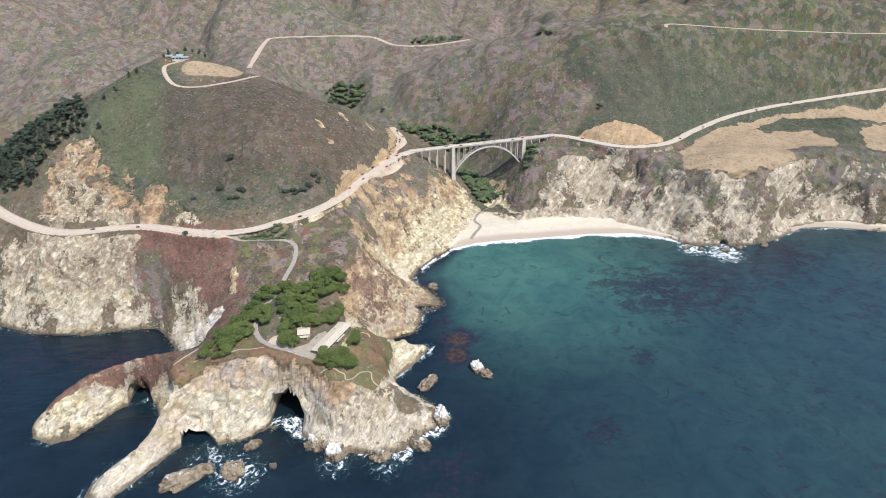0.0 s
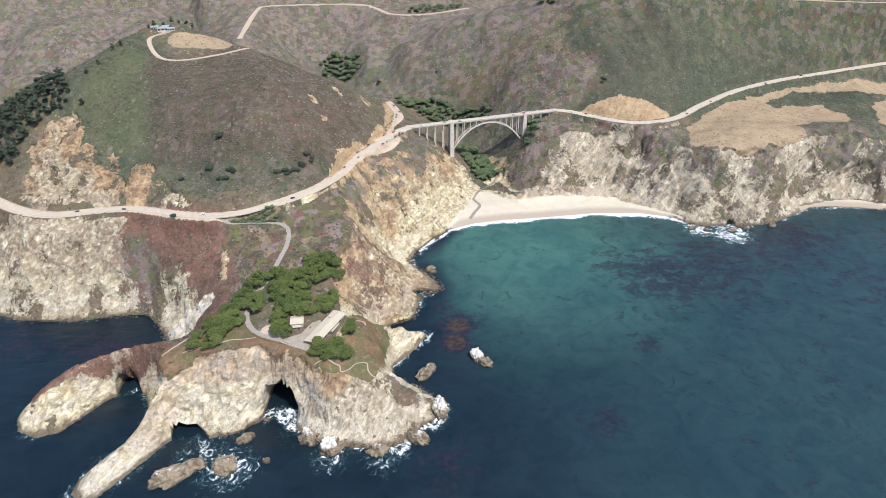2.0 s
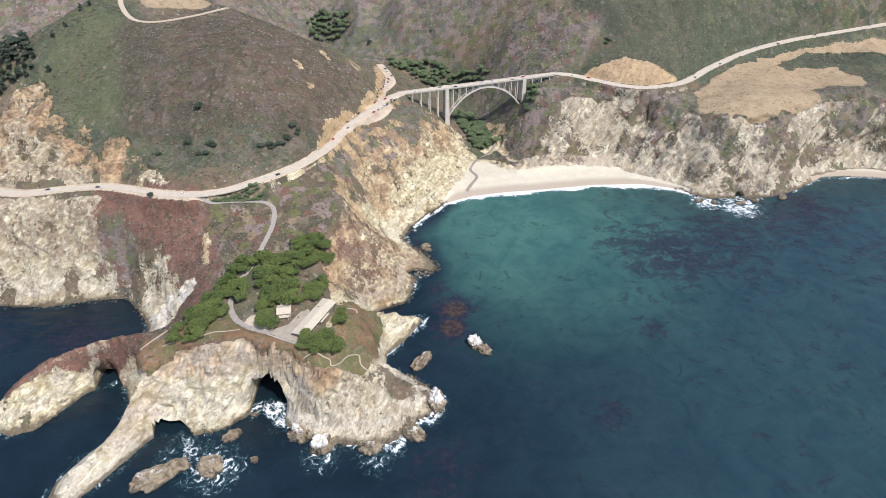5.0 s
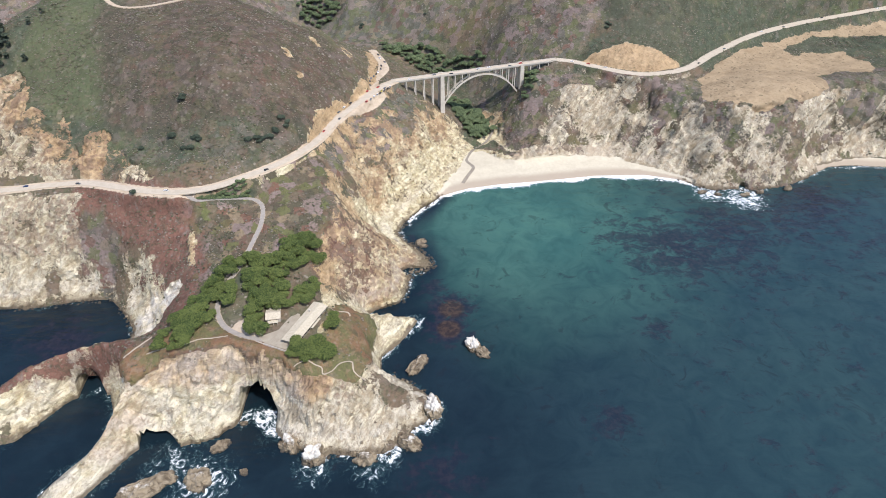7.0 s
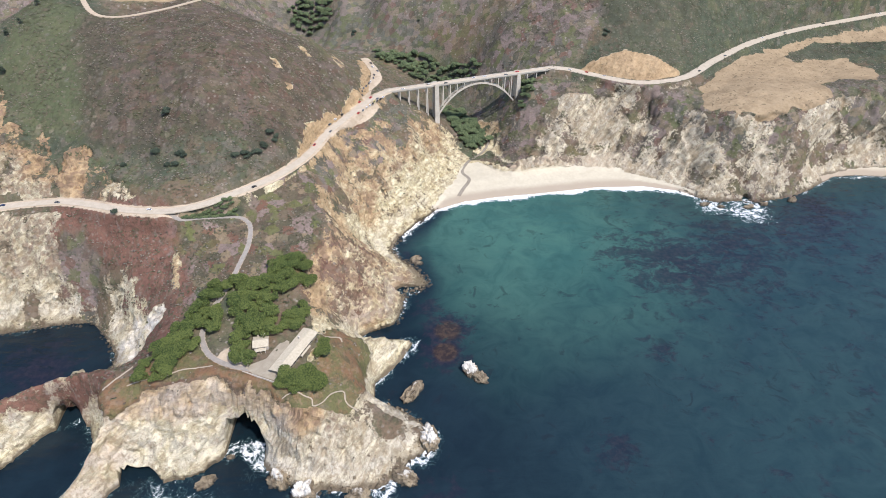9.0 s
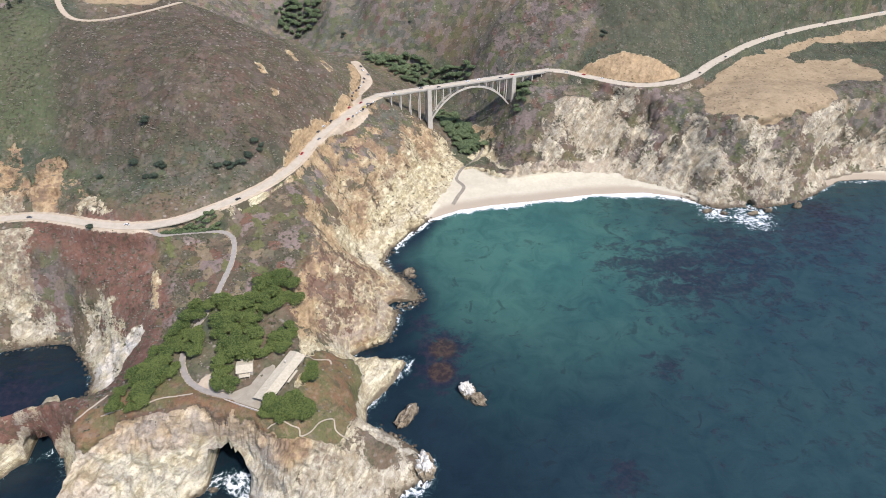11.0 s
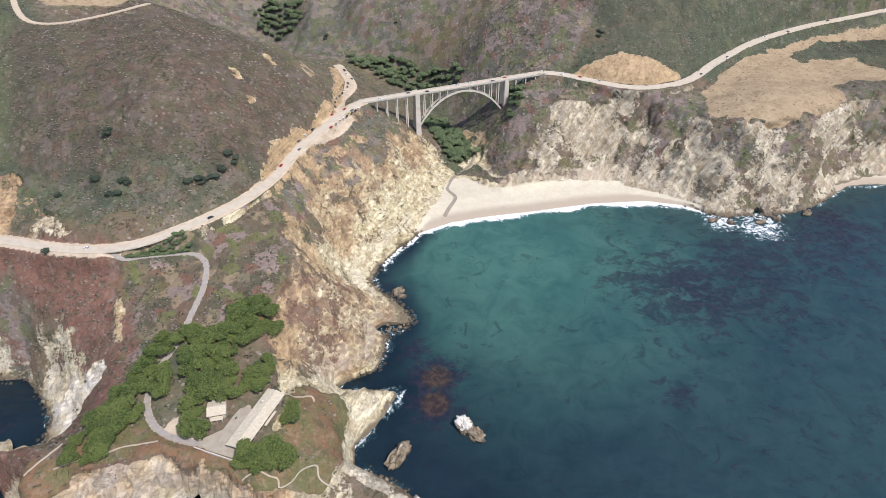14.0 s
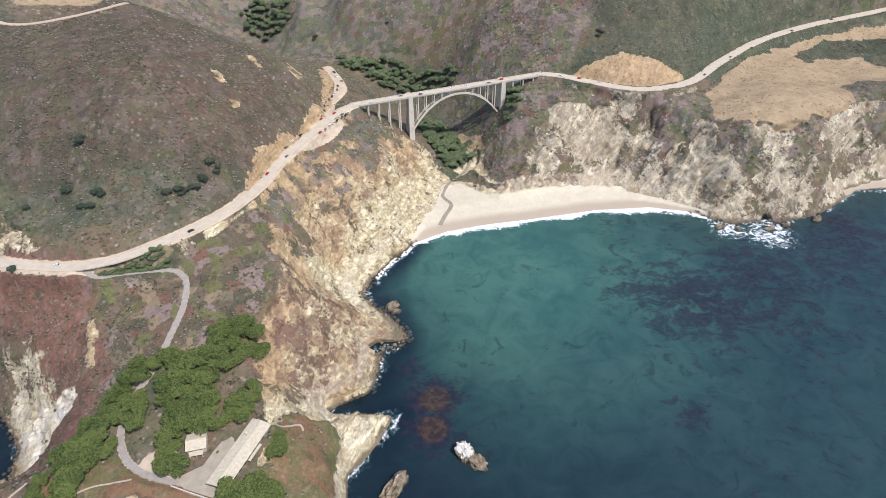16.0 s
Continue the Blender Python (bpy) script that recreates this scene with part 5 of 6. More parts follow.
for x in (-3.1, 0, 3.1):
    bm = bmesh.new()
    block(bm, x - 0.15, x + 0.15, -8.0, -7.7, -1, 2.198)
    part("porch_post", bm, STONE, cabin)
bm = bmesh.new()
for x in (-2.2, 0.2, 2.2):
    block(bm, x - 0.6, x + 0.6, 5.2, 6.2, -1, 5.2 + 0.5 * (x == 0.2))
part("chimney", bm, STONE, cabin, "cluster of pale masonry chimneys")

# paved yard with its low wall
bm = bmesh.new()
yard = [(-121, 402), (-104, 395), (-97, 398), (-108, 404), (-97, 434), (-102, 438), (-110, 424), (-114, 415), (-122, 411), (-127, 408)]
prism(bm, [(x, y, 55.5) for x, y in yard], [(x, y, 57.35) for x, y in yard])
tagged(part("yard", bm, PAVING), "grey paved forecourt beside the lodge", "yard", kind="structure")
for line in ([(-128, 404), (-118, 399.5), (-104, 393.5), (-96, 397)], [(-150, 409), (-140, 404.5), (-130, 402.5)]):
    wall = strip("garden_wall", [(*p[:2], 57.9) for p in along(line, 2.0)], 0.6, 2.6, STONE, rise=0.2)
    tagged(wall, "low pale garden wall along the drive edge", "wall")

villa = thing("hilltop_villa", "sprawling villa with sea-green roofs on the hilltop", "building", at=pose(-350, 846, ground_at(-350, 846) - 0.6, 0, 0, 14))
for x, y, l, w, h in ((0, 0, 13, 7, 3), (-10, 4, 8, 7, 4.2), (10, -3, 8, 6, 2.4), (3, 6, 8, 6, 3.8)):
    bm = bmesh.new()
    block(bm, x - l / 2, x + l / 2, y - w / 2, y + w / 2, -3, h)
    wing = part("wall", bm, STONE, villa)
    bm = bmesh.new()
    block(bm, x - l / 2 - 0.6, x + l / 2 + 0.6, y - w / 2 - 0.6, y + w / 2 + 0.6, h + 0.003, h + 0.5)
    block(bm, x - l / 2 + 1, x + l / 2 - 1, y - w / 2 + 1, y + w / 2 - 1, h + 0.503, h + 0.9)
    part("roof", bm, SEA_GREEN, wing, "sea-green flat roof")
    for k in range(3):
        bm = bmesh.new()
        u = x - l / 2 + l * (k + 0.5) / 3
        block(bm, u - l / 9, u + l / 9, y - w / 2 - 0.06, y - w / 2 - 0.004, 0.6, h - 0.6)
        part("window", bm, GLAZING, wing)

# ---- cars ----
CAR_PAINTS = {"white": paint("white_car_paint", (0.75, 0.75, 0.74)), "silver": paint("silver_car_paint", (0.5, 0.51, 0.52), 0.25, 0.6), "black": paint("black_car_paint", (0.02, 0.02, 0.022)),
              "red": paint("red_car_paint", (0.45, 0.02, 0.015)), "blue": paint("blue_car_paint", (0.03, 0.06, 0.14)), "yellow": paint("yellow_car_paint", (0.6, 0.52, 0.06)), "grey": paint("grey_car_paint", (0.12, 0.125, 0.13))}
TYRE = paint("black_rubber", (0.02, 0.02, 0.02), 0.9)


def car(colour, label):
    """A saloon, 4.6 m long, nose towards +x, standing on z = 0."""
    root = thing("car", label, "car", "cars on the coast road")
    shell = [(-2.25, 0.35), (-2.3, 0.8), (-2.1, 0.98), (-1.2, 1.0), (1.0, 0.98), (2.1, 0.82), (2.3, 0.6), (2.25, 0.35)]
    bm = bmesh.new()
    prism(bm, [(x, -0.9, z) for x, z in shell], [(x, 0.9, z) for x, z in shell])
    part("body", worn(bm, 0.06), CAR_PAINTS[colour], root)
    bm = bmesh.new()
    prism(bm, [(-1.9, -0.82, 0.99), (1.1, -0.82, 0.99), (1.1, 0.82, 0.99), (-1.9, 0.82, 0.99)], [(-1.35, -0.66, 1.42), (0.35, -0.66, 1.42), (0.35, 0.66, 1.42), (-1.35, 0.66, 1.42)])
    part("window", bm, GLAZING, root)
    bm = bmesh.new()
    block(bm, -1.35, 0.35, -0.66, 0.66, 1.423, 1.48)
    part("roof", worn(bm, 0.02), CAR_PAINTS[colour], root)
    for x in (-1.4, 1.4):
        for y in (-0.82, 0.82):
            bm = bmesh.new()
            ring = [(x + 0.33 * math.cos(t), y, 0.33 + 0.33 * math.sin(t)) for t in np.linspace(0, 2 * math.pi, 11)[:-1]]
            prism(bm, [(a, b - 0.1, c) for a, b, c in ring], [(a, b + 0.1, c) for a, b, c in ring])
            part("wheel", bm, TYRE, root)
    return root


def beside(line, metres, offset):
    """Place and heading of a point so far along a course and so far to its left."""
    d = np.r_[0, np.cumsum(np.hypot(*np.diff(line[:, :2], axis=0).T))]
    p = [np.interp(metres, d, line[:, k]) for k in range(3)]
    q = [np.interp(metres + 1, d, line[:, k]) for k in range(3)]
    t = Vector((q[0] - p[0], q[1] - p[1], 0)).normalized()
    return p[0] - t.y * offset, p[1] + t.x * offset, p[2], math.degrees(math.atan2(t.y, t.x))


WEST_END = np.hypot(*np.diff(ROADS[0][0][:, :2], axis=0).T).sum()
SPUR_END = np.hypot(*np.diff(ROADS[4][0][:, :2], axis=0).T).sum()
PARKED = []
for k, (back, off) in enumerate(((14, -8.5), (20, -9.2), (22, -6.0), (27, -8.8), (31, -7.2), (37, -8.6), (43, -8.0), (49, -7.2), (58, -7.6), (66, -6.6), (40, 6.4), (78, 6.6), (92, 6.8), (104, 6.2))):
    PARKED.append((*beside(ROADS[0][0], WEST_END - back, off), 22 if off < -7 else 0, ROADS[0][0], WEST_END - back, off))
for back, off in ((18, -4.2), (30, -4.0), (38, -4.3), (46, -3.6), (54, -3.4), (60, -3.6), (72, -3.2), (84, -3.0), (96, 3.4), (112, 0.5), (124, 2.0)):
    PARKED.append((*beside(ROADS[4][0], SPUR_END - back, off), 15, ROADS[4][0], SPUR_END - back, off))
colours = ["white", "black", "silver", "grey", "yellow", "black", "white", "white", "silver", "red", "red", "black", "white", "grey", "black", "black", "silver", "grey", "black", "white", "grey", "black", "silver", "white", "black"]
MASTERS = {c: car(c, f"{c} car parked or driving along the coast highway") for c in CAR_PAINTS}
free = dict(MASTERS)


def put_car(colour, m):
    if colour in free:
        ob = free.pop(colour)
        ob.matrix_world = m
        return ob
    return copy_thing(MASTERS[colour], m)


for (x, y, z, turn, skew, _, _, _), c in zip(PARKED, colours):
    put_car(c, pose(x, y, max(ground_at(x, y) + 0.15, z - 0.1), 0, 0, turn + skew))
for metres, off, c in ((WEST_END - 240, -1.9, "black"), (WEST_END - 150, 1.9, "red"), (WEST_END - 330, 1.9, "white"), (WEST_END - 420, -1.9, "grey"), (WEST_END - 470, 1.9, "blue"), (WEST_END - 118, -1.9, "silver"), (WEST_END - 24, 1.9, "red")):
    x, y, z, turn = beside(ROADS[0][0], metres, off)
    put_car(c, pose(x, y, z + 0.1, 0, 0, turn if off < 0 else turn + 180))
for metres, off, c in ((20, -1.9, "white"), (62, 1.9, "white"), (190, -1.9, "black"), (250, -1.9, "silver"), (330, 1.9, "white"), (365, -1.9, "grey"), (430, 1.9, "black"), (520, 1.9, "white"), (40, 1.9, "red")):
    x, y, z, turn = beside(ROADS[1][0], metres, off)
    put_car(c, pose(x, y, z + 0.1, 0, 0, turn if off < 0 else turn + 180))
for s, w, c in ((-40, -1.9, "white"), (-8, 1.9, "silver"), (12, -1.9, "black"), (48, 1.9, "white"), (62, 1.9, "white"), (88, -1.9, "grey"), (104, 1.9, "red")):
    p = FRAME @ Vector((s, w, 0))
    put_car(c, pose(p.x, p.y, DECK + 0.085, 0, 0, math.degrees(math.atan2(AXIS.y, AXIS.x)) + (0 if w < 0 else 180)))

# ---- rocks standing in the sea ----
def sea_rock(x, y, long, wide, high, turn, seed, label):
    bm = bmesh.new()
    bmesh.ops.create_icosphere(bm, subdivisions=4, radius=1.0)
    for v in bm.verts:
        p = v.co.copy()
        n = noise.fractal(p * 1.6 + Vector((seed * 7.1, 0, 0)), 0.9, 2.0, 5)
        facet = noise.cell(p * 2.1 + Vector((0, seed * 3.3, 0))) * 0.12 + noise.cell(p * 4.7 + Vector((seed, 0, 0))) * 0.07
        edge = 1 - abs(noise.noise(p * 2.6 + Vector((0, 0, seed * 5.0)))) * 2
        p *= 0.95 + 0.3 * n + facet + 0.12 * edge
        v.co = Vector((p.x * long / 2, p.y * wide / 2, p.z * high if p.z > 0 else p.z * 5))
    me_ob = part("sea_rock", bm, CAPPED if label.startswith("white-capped") else ROCK)
    me_ob.matrix_world = pose(x, y, 0.0, 0, 0, turn)
    return tagged(me_ob, label, "rock", "rocks in the surf")


def rock_material(name, cap):
    m, nt, b = nodes_of(name, 0.9, 0.3)
    v = place(nt)
    beds, fine = grain(nt, place(nt, (1, 1, 0.4)), 5, 6, 0.65, 0.5), grain(nt, v, 1.3, 4)
    z = nd(nt, "SeparateXYZ", {0: v}).outputs[2]
    col = mixc(nt, step(nt, beds, 0.35, 0.62), (0.12, 0.092, 0.06), (0.29, 0.235, 0.155))
    col = mixc(nt, step(nt, calc(nt, "ADD", z, calc(nt, "MULTIPLY", fine, 6.0)), cap, cap + 3.0), col, (0.66, 0.62, 0.54))
    col = mixc(nt, step(nt, calc(nt, "ADD", z, calc(nt, "MULTIPLY", fine, 2.0)), 3.2, 1.6), col, (0.06, 0.052, 0.04))
    nt.links.new(col, b.inputs["Base Color"])
    relief(nt, b, calc(nt, "ADD", beds, calc(nt, "MULTIPLY", fine, 0.4)), 0.9)
    return m


ROCK, CAPPED = rock_material("sea_stack_rock", 10.0), rock_material("white_capped_rock", 6.0)
for k, (x, y, l, w, h, turn, words) in enumerate((
        (31, 447, 15, 11, 8.5, -55, "white-capped brown rock standing in the bay"), (38, 440, 14, 10, 4.5, -40, "low dark rock beside a white-capped one"), (-14, 427, 22, 10, 7, 55, "long brown rock off the point"),
        (-163, 331, 15, 17, 7, 60, "brown rock awash in white surf"), (-154, 357, 14, 8, 5, 40, "low brown rock near the cliff foot"), (-200, 322, 30, 17, 8, 30, "broad brown rock ledge in the surf"), (-188, 331, 20, 12, 6, 20, "brown rock ledge in the surf"),
        (-86, 345, 15, 15, 12, 30, "pale rounded rock against the cliff foot"), (-133, 336, 6, 5, 2.5, 0, "small dark rock awash in foam"), (-142, 376, 6, 4, 2.5, 0, "small white rock in a sea cave"), (-3, 383, 14, 20, 12, 20, "pale rock block split from the point"),
        (-20, 355, 18, 12, 8, -20, "brown rock block at the foot of the point"), (-50, 343, 16, 10, 7, 15, "brown rock spur at the foot of the cliff"), (-105, 356, 16, 12, 9, -30, "brown rock buttress at the cliff foot"),
        (302, 669, 10, 6, 3, 10, "low dark rock in white surf"), (318, 664, 8, 5, 2.5, 0, "low dark rock in white surf"), (348, 662, 12, 6, 3.5, 15, "low dark rock in white surf"), (366, 666, 9, 6, 3, 0, "low dark rock in white surf"), (-12, 590, 12, 9, 2.5, 40, "low dark rock near the shore"), (-9, 583, 8, 5, 2, 10, "low dark rock near the shore"), (400, 672, 10, 7, 5, 20, "dark rock at the foot of the headland"), (-258, 452, 7, 5, 3, 0, "boulder at the head of the inlet"), (-252, 450, 5, 4, 2.2, 30, "boulder at the head of the inlet"), (-264, 448, 6, 4, 1.8, 60, "boulder at the head of the inlet"))):
    sea_rock(x, y, l, w, h, turn, k + 1, words)

# ---- trees and scrub ----
def leaf_material(name, dark, light, rough=0.75):
    m, nt, b = nodes_of(name, rough, 0.25)
    v = place(nt)
    r = nd(nt, "NewGeometry").outputs["Random Per Island"]
    o = nd(nt, "ObjectInfo").outputs["Random"]
    f = calc(nt, "ADD", calc(nt, "MULTIPLY", r, 0.6), calc(nt, "ADD", calc(nt, "MULTIPLY", o, 0.25), calc(nt, "MULTIPLY", grain(nt, v, 1.2, 4, 0.7), 0.3)))
    nt.links.new(mixc(nt, step(nt, f, 0.2, 0.95), dark, light), b.inputs["Base Color"])
    relief(nt, b, grain(nt, v, 0.5, 3, 0.7), 0.5, 1.0)
    return m


BARK = simple("grey_bark", (0.12, 0.09, 0.065), (0.19, 0.15, 0.11), 0.6, 0.95, metres=0.05)
CYPRESS = leaf_material("cypress_leaves", (0.036, 0.062, 0.016), (0.142, 0.172, 0.046))
DARK_LEAF = leaf_material("redwood_leaves", (0.024, 0.036, 0.024), (0.07, 0.088, 0.055))
CANYON_LEAF = leaf_material("alder_leaves", (0.046, 0.07, 0.034), (0.15, 0.188, 0.085))
TUFT = np.array([(1, 0, 0), (-0.5, 0.87, 0), (-0.5, -0.87, 0), (0.5, 0.5, 0.75), (-0.75, 0.1, 0.7), (0.3, -0.75, 0.7), (0.1, 0.1, -0.6)])
TUFT_FACES = np.array([(0, 3, 5), (0, 1, 3), (1, 4, 3), (1, 2, 4), (2, 5, 4), (2, 0, 5), (3, 4, 5), (0, 6, 1), (1, 6, 2), (2, 6, 0)])


SPRAY = np.array([(1.2, 0, -0.25), (-0.5, 0.87, -0.3), (-0.5, -0.87, -0.3), (0.0, 0.0, 0.45)])
SPRAY_FACES = np.array([(0, 1, 3), (1, 2, 3), (2, 0, 3)])


def clumps(name, centres, sizes, material, rng, flat=0.75, ragged=0.35, form=TUFT, form_faces=TUFT_FACES):
    """Many small ragged tufts in one mesh."""
    n = len(centres)
    shape = form[None] * (1 + ragged * rng.uniform(-1, 1, (n, len(form), 1))) * sizes[:, None, None]
    spin = rng.uniform(0, 6.28, n)
    cs, sn = np.cos(spin)[:, None], np.sin(spin)[:, None]
    shape = np.stack([shape[:, :, 0] * cs - shape[:, :, 1] * sn, shape[:, :, 0] * sn + shape[:, :, 1] * cs, shape[:, :, 2] * flat], -1)
    co = (shape + centres[:, None, :]).reshape(-1, 3)
    faces = (form_faces[None] + len(form) * np.arange(n)[:, None, None]).reshape(-1, 3)
    me = bpy.data.meshes.new(name)
    me.vertices.add(len(co))
    me.vertices.foreach_set("co", co.astype(np.float32).ravel())
    me.loops.add(faces.size)
    me.loops.foreach_set("vertex_index", faces.astype(np.int32).ravel())
    me.polygons.add(len(faces))
    me.polygons.foreach_set("loop_start", np.arange(0, faces.size, 3, dtype=np.int32))
    me.polygons.foreach_set("loop_total", np.full(len(faces), 3, np.int32))
    me.update()
    me.materials.append(material)
    return me


def tree(name, label, group, leaves, seed, radius, high, spire=0.0, tuft=0.62):
    """Tapered trunk with limbs under a crown of tufts that sit on uneven lobes."""
    rng = np.random.default_rng(seed)
    root = thing(name, label, "tree", group)
    lobes = []
    for k in range(7):
        a, d = rng.uniform(0, 6.28), radius * 0.62 * math.sqrt(rng.uniform(0.02, 1)) * (1 - spire * 0.6)
        lobes.append((math.cos(a) * d, math.sin(a) * d, high * rng.uniform(0.45, 0.78) + spire * high * 0.12 * (k - 3), radius * rng.uniform(0.38, 0.6) * (1 - spire * 0.35 * k / 6)))
    pts, size = [], []
    for x, y, z, r in lobes:
        for _ in range(int(72 * (r / 2.2) ** 1.6 * (0.62 / tuft) ** 1.3) + 14):
            v = rng.normal(size=3)
            v /= np.linalg.norm(v)
            if v[2] < -0.35:
                v[2] *= -1
            q = r * rng.uniform(0.75, 1.08)
            pts.append((x + v[0] * q, y + v[1] * q, z + v[2] * q * 0.62))
            size.append(tuft * rng.uniform(0.6, 1.35))
    me = clumps("crown", np.array(pts), np.array(size) * 1.15, leaves, rng, 0.8, 0.45, SPRAY, SPRAY_FACES)
    crown = new("crown", me)
    crown.parent = root
    bm = bmesh.new()
    bends = [(0, 0, -1.5), (0.15, 0.1, high * 0.2), (rng.uniform(-0.5, 0.5), rng.uniform(-0.5, 0.5), high * 0.45), (rng.uniform(-0.8, 0.8), rng.uniform(-0.8, 0.8), high * 0.72)]
    for (p, q), (r0, r1) in zip(zip(bends, bends[1:]), ((0.42, 0.34), (0.34, 0.24), (0.24, 0.1))):
        prism(bm, [(p[0] + r0 * math.cos(t), p[1] + r0 * math.sin(t), p[2]) for t in np.arange(6) * 1.047], [(q[0] + r1 * math.cos(t), q[1] + r1 * math.sin(t), q[2]) for t in np.arange(6) * 1.047])
    for x, y, z, r in lobes[:5]:
        s = bends[1]
        prism(bm, [(s[0] + 0.16 * math.cos(t), s[1] + 0.16 * math.sin(t), s[2]) for t in np.arange(5) * 1.257], [(x + 0.06 * math.cos(t), y + 0.06 * math.sin(t), z) for t in np.arange(5) * 1.257])
    part("trunk", bm, BARK, root)
    return root


def scatter(ring, gap, seed):
    """Places inside a ring, at least gap metres apart."""
    rng = random.Random(seed)
    xs, ys = [p[0] for p in ring], [p[1] for p in ring]
    out = []
    for _ in range(4000):
        x, y = rng.uniform(min(xs), max(xs)), rng.uniform(min(ys), max(ys))
        if all((x - a) ** 2 + (y - b) ** 2 > gap * gap for a, b in out) and bool(inside(np.array([x]), np.array([y]), ring)[0]):
            out.append((x, y))
    return out


def plant(masters, places, seed, low=0.8, high=1.25, sink=0.3):
    rng = random.Random(seed)
    for k, (x, y) in enumerate(places):
        s = rng.uniform(low, high)
        m = pose(x, y, ground_at(x, y) - sink, 0, 0, rng.uniform(0, 360))
        ob = masters[k % len(masters)]
        if not ob.get("set"):
            ob.scale = (1, 1, 1)
            ob["set"] = 1
            ob.matrix_basis = m @ Matrix.Diagonal((s, s, s, 1))
        else:
            copy = copy_thing(ob, m)
            copy.matrix_basis = m @ Matrix.Diagonal((s, s, s * rng.uniform(0.9, 1.1), 1))


cypress = [tree("cypress", "wind-shaped green cypress with a dense crown on the bluff", "cypresses round the lodge", CYPRESS, 11 + k, 5.4, 8.0, 0.0, 0.46) for k in range(6)]
BELT = [(-201, 399), (-179, 401), (-174, 411), (-164, 428), (-154, 441), (-154, 471), (-163, 484), (-178, 455), (-192, 428)]
GROVE = [(-158, 482), (-127, 489), (-118, 506), (-95, 507), (-93, 490), (-112, 474), (-116, 455), (-105, 441), (-110, 434), (-126, 436), (-136, 432), (-140, 448), (-151, 459)]
INNER = [(-139, 436), (-126, 438), (-126, 420), (-120, 407), (-126, 403), (-135, 414)]
EAST_CLUMP = [(-106, 457), (-95, 467), (-90, 447), (-96, 442), (-104, 443)]
SOUTH_CLUMP = [(-101, 391), (-96, 401), (-80, 405), (-73, 399), (-76, 393), (-88, 389)]
TREE_GAP = [(-152, 470), (-148, 453), (-144, 438), (-141, 424)]
places = []
for ring, seed in ((BELT, 1), (GROVE, 2), (INNER, 3), (EAST_CLUMP, 4), (SOUTH_CLUMP, 5), ([(-84, 421), (-79, 432), (-74, 428), (-77, 418)], 6)):
    places += scatter(ring, 5.6 if seed < 5 else 4.2, seed)
drive = ROADS[2][0][:, :2]
places += [(-89, 396), (-81, 398), (-94, 394), (-86, 402), (-77, 395), (-98, 397)]
lanes = np.vstack([drive[drive[:, 1] < 447], drive[drive[:, 1] > 484], along(TREE_GAP, 2.0)])
places = [p for p in places if np.hypot(lanes[:, 0] - p[0], lanes[:, 1] - p[1]).min() > 3.6]
places = [p for p in places if abs(p[0] + 119.5) > 8.5 or abs(p[1] - 426) > 10.5]
ridge = (math.cos(radians(65)), math.sin(radians(65)))
places = [p for p in places if abs((p[0] + 94.8) * ridge[0] + (p[1] - 418.8) * ridge[1]) > 22 or abs((p[1] - 418.8) * ridge[0] - (p[0] + 94.8) * ridge[1]) > 9.5]
plant(cypress, places, 7, 0.7, 1.25)

redwood = [tree("conifer", "tall dark conifer on the inland slope", "conifers on the west slope", DARK_LEAF, 31 + k, 4.6, 13.0, 0.7, 0.8) for k in range(3)]
WEST_WOOD = [(-600, 770), (-560, 790), (-480, 775), (-437, 748), (-418, 724), (-420, 706), (-444, 692), (-458, 672), (-462, 648), (-505, 655), (-530, 690), (-565, 725)]
plant(redwood, scatter(WEST_WOOD, 6.2, 8), 9, 0.7, 1.3)
plant(redwood, [(-405, 742), (-398, 760), (-392, 790), (-386, 800), (-400, 705), (-372, 856), (-366, 862), (-356, 864), (-345, 866), (-336, 866), (-328, 868), (-362, 850), (-320, 866)], 10, 0.5, 0.8)
alder = [tree("canyon_tree", "rounded dark green tree on the canyon floor", "trees in the creek canyon", CANYON_LEAF, 41 + k, 5.0, 8.5, 0.0, 0.8) for k in range(3)]
CANYON_MOUTH = [(24, 868), (50, 880), (68, 842), (80, 806), (70, 792), (48, 788), (36, 816)]
CANYON_UP = [(-70, 1018), (-38, 1008), (1, 998), (31, 965), (75, 938), (72, 915), (45, 935), (4, 950), (-24, 956), (-38, 982), (-61, 994)]
plant(alder, scatter(CANYON_MOUTH, 5.0, 12) + scatter(CANYON_UP, 6.0, 13), 14, 0.55, 1.15)
plant(alder, scatter([(120, 842), (136, 834), (129, 812), (116, 806)], 5.0, 15), 16, 0.6, 0.95)
plant(alder, scatter([(-217, 1156), (-191, 1176), (-144, 1148), (-140, 1121), (-172, 1110), (-198, 1128)], 7.0, 17) + scatter([(-60, 1252), (-20, 1262), (50, 1340), (40, 1352), (-30, 1290)], 11.0, 77) + [(160, 1046), (166, 1049), (172, 1045), (178, 1042)], 18, 0.7, 1.2)
shrub = [tree("shrub", "rounded dark evergreen shrub on the scrub slope", "shrubs on the slopes", DARK_LEAF, 51 + k, 3.2, 3.4, 0.0, 0.6) for k in range(2)]
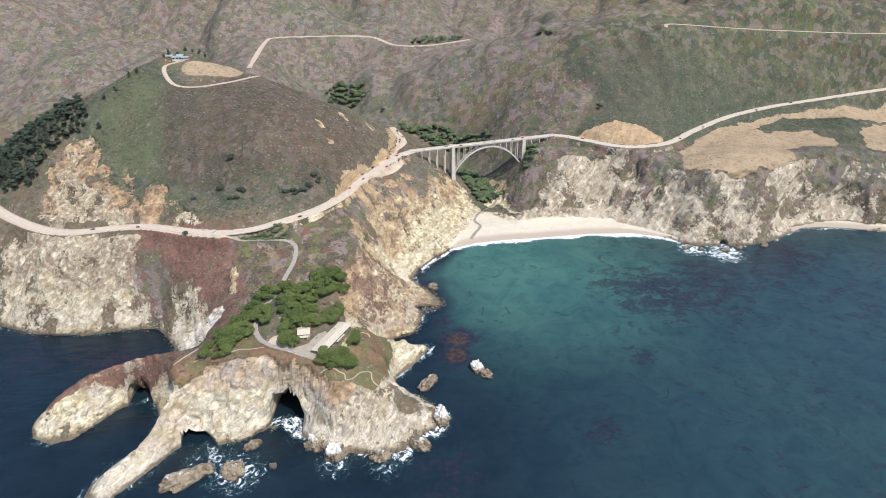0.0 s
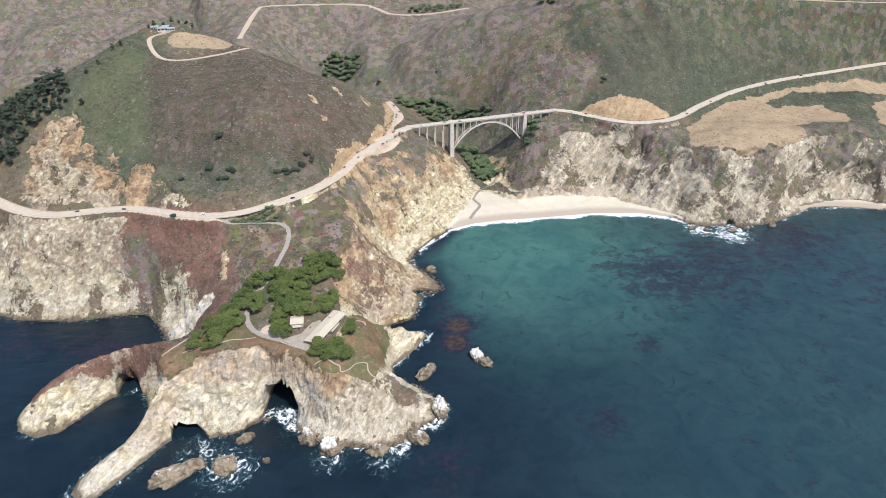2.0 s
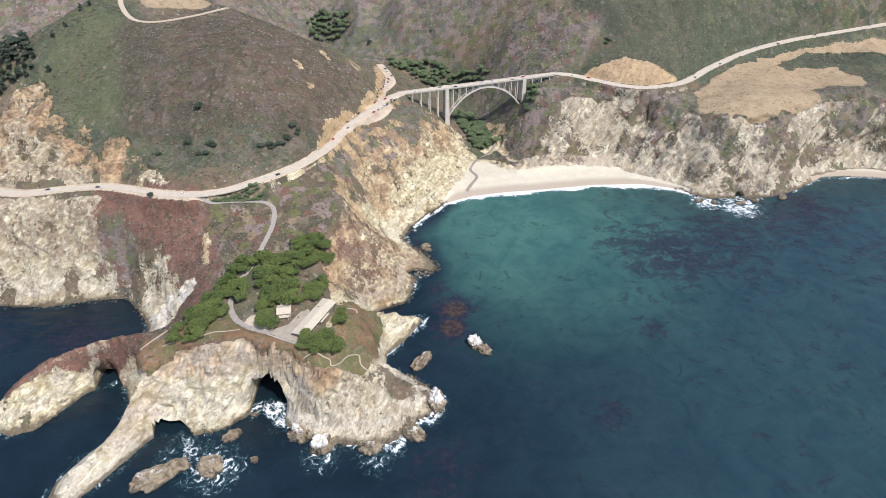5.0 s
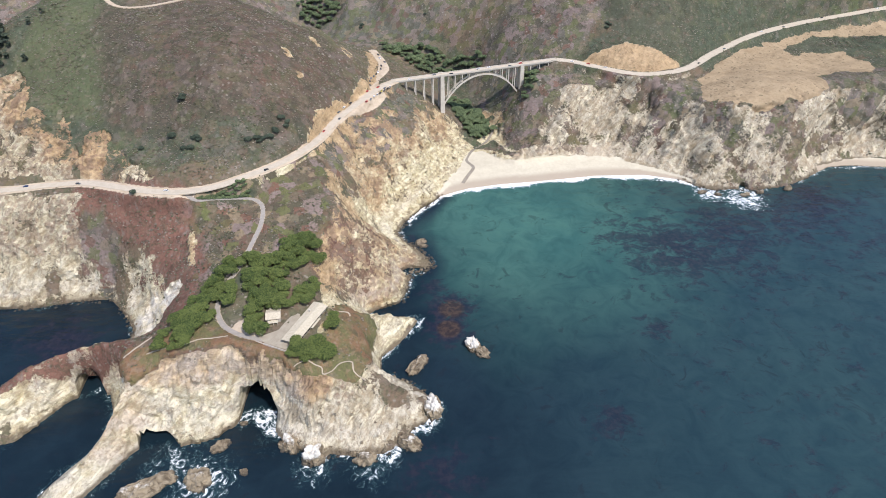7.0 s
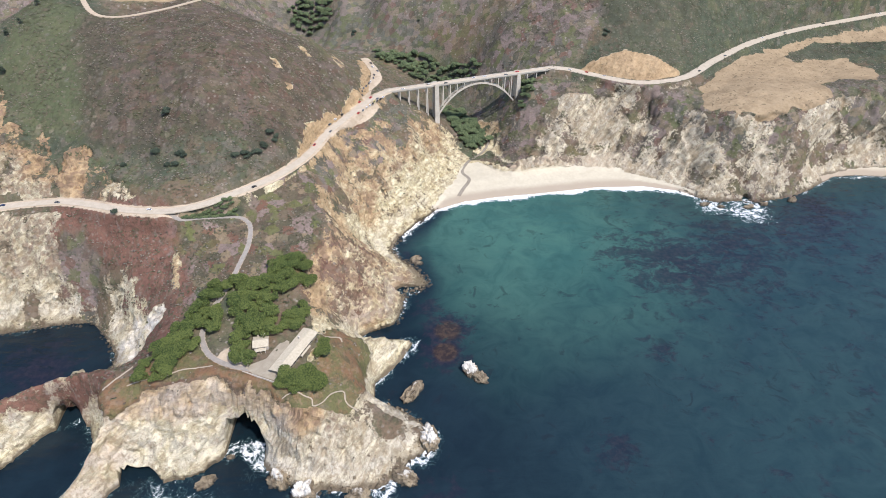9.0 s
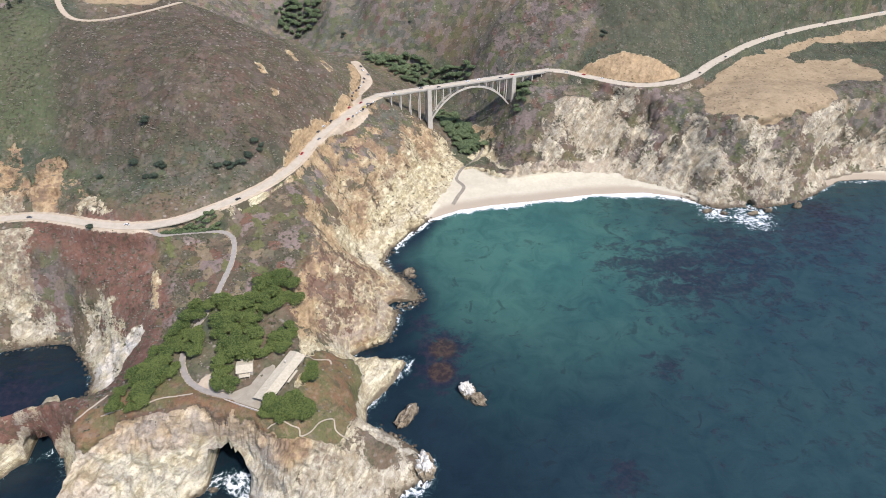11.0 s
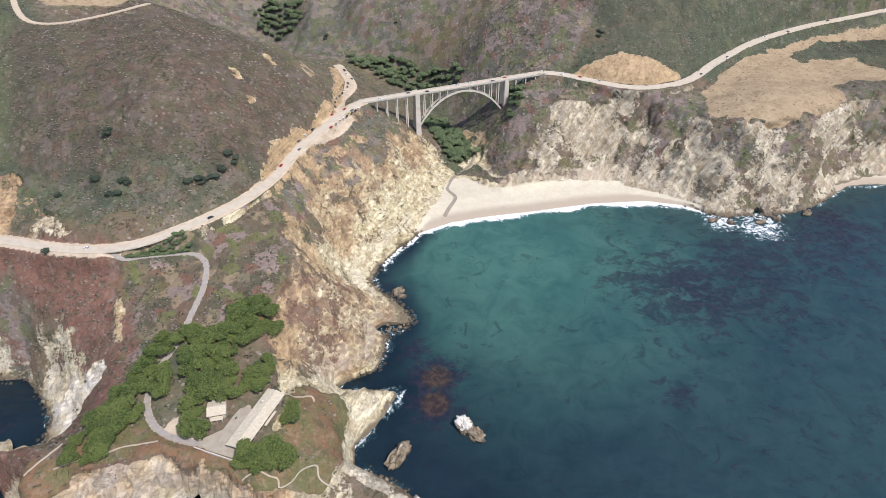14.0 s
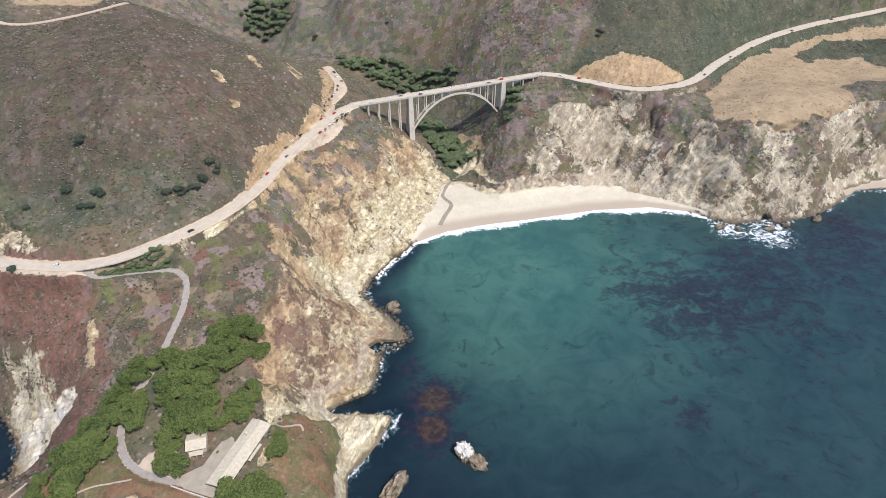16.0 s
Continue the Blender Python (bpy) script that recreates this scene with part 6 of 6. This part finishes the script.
plant(shrub, [(-237, 611), (-239, 612), (-235, 610), (-214, 603), (-209, 601), (-211, 604), (-222, 593), (-215, 593), (-230, 640), (-231, 642), (-165, 602), (-159, 605), (-154, 607), (-148, 612), (-143, 618), (-145, 620), (-151, 610), (-156, 603), (-139, 630), (-133, 630), (-135, 626), (-265, 602), (225, 873), (229, 876), (227, 879), (-74, 424), (-258, 552), (-105, 1071), (-103, 1075), (-4, 1039)], 19, 0.8, 1.3)
hedge = [tree("hedge_shrub", "low dense green shrub between highway and driveway", "shrubs along the driveway", CANYON_LEAF, 61, 3.0, 3.0, 0.0, 0.6)]
plant(hedge, scatter([(-202, 544.5), (-190, 549.5), (-176, 555.5), (-164, 561), (-160, 558.5), (-174, 552.5), (-190, 547)], 1.4, 20), 21, 0.5, 0.72)

# low scrub: countless tufts, thick on the slopes and thin on the cliffs
rng = np.random.default_rng(5)
def scrub_material():
    """Bushes of several kinds, each kind gathering in its own places."""
    m, nt, b = nodes_of("coastal_scrub", 0.9, 0.15)
    v = place(nt)
    r = nd(nt, "NewGeometry").outputs["Random Per Island"]
    f = calc(nt, "ADD", calc(nt, "MULTIPLY", r, 0.7), calc(nt, "MULTIPLY", calc(nt, "SUBTRACT", grain(nt, v, 24, 4), 0.5), 1.4))
    col = mixc(nt, step(nt, f, 0.12, 0.2), (0.115, 0.118, 0.068), (0.16, 0.16, 0.095))
    for at, hue in ((0.3, (0.2, 0.155, 0.112)), (0.46, (0.24, 0.222, 0.172)), (0.6, (0.34, 0.285, 0.225)), (0.74, (0.165, 0.175, 0.095))):
        col = mixc(nt, step(nt, f, at, at + 0.06), col, hue)
    nt.links.new(mixc(nt, step(nt, grain(nt, v, 0.7, 4, 0.7), 0.35, 0.7, 0.0, 0.35), col, (0.06, 0.055, 0.04)), b.inputs["Base Color"])
    relief(nt, b, grain(nt, v, 0.5, 3, 0.7), 0.4, 1.0)
    return m


BUSH = scrub_material()
want = 52000
bx, by = rng.uniform(-470, 620, want * 3), rng.uniform(385, 960, want * 3)
ii, jj = np.clip(np.searchsorted(XS, bx) - 1, 0, len(XS) - 2), np.clip(np.searchsorted(YS, by) - 1, 0, len(YS) - 2)
odds = (bushy[jj, ii] > 0.6) * (0.25 + 0.75 * (fractal(bx, by, 30, 3) > 0.0)) * (1 - 0.85 * m_turf[jj, ii]) + 0.14 * (m_rock[jj, ii] > 0.6) * (OFF[jj, ii] > 18) * (fractal(bx, by, 18, 2) > 0.15)
k = np.flatnonzero(rng.uniform(0, 1, len(bx)) < odds)[:want]
ii, jj, bx, by = ii[k], jj[k], bx[k], by[k]
u, w = ((bx - XS[ii]) / (XS[ii + 1] - XS[ii]))[:, None], ((by - YS[jj]) / (YS[jj + 1] - YS[jj]))[:, None]
surface = np.stack([GX, GY, GZ], -1) + SHIFT.reshape(len(YS), len(XS), 3)
centres = (surface[jj, ii] * (1 - u) + surface[jj, ii + 1] * u) * (1 - w) + (surface[jj + 1, ii] * (1 - u) + surface[jj + 1, ii + 1] * u) * w
near_house = (np.abs(bx + 106) < 24) & (np.abs(by - 417) < 24)
centres, k = centres[~near_house] + np.array([0, 0, 0.12]), k[~near_house]
sizes = rng.uniform(0.3, 1.0, len(k)) ** 2.2 * 1.15 + 0.25
scrub = new("scrub", clumps("scrub", centres, sizes, BUSH, rng, 0.3, 0.4))
tagged(scrub, "grey-brown and green coastal scrub dotting the slopes", "scrub", kind="stuff")

# boulders and cobbles along the foot of the cliffs
stones = along(SHORE_POINT[20:] + SHORE_BAY[:3], 0.35)
more = np.vstack([along(SHORE_COVE[2:12], 0.8), along(SHORE_POINT[:12], 1.0), along(SHORE_BAY[8:16], 1.0)])
stones = np.vstack([stones, more])
stones = stones + rng.normal(0, 2.2, stones.shape)
deep = np.array([ground_at(x, y) for x, y in stones])
stones, deep = stones[(deep > -2.5) & (deep < 6)], deep[(deep > -2.5) & (deep < 6)]
big = rng.uniform(0.25, 1.0, len(stones)) ** 2 * 1.7 + 0.3
boulders = new("boulders", clumps("boulders", np.c_[stones, np.maximum(deep, -0.6) + big * 0.1], big, ROCK, rng, 0.8, 0.3))
tagged(boulders, "dark wave-washed boulders along the foot of the cliffs", "boulders", kind="stuff")
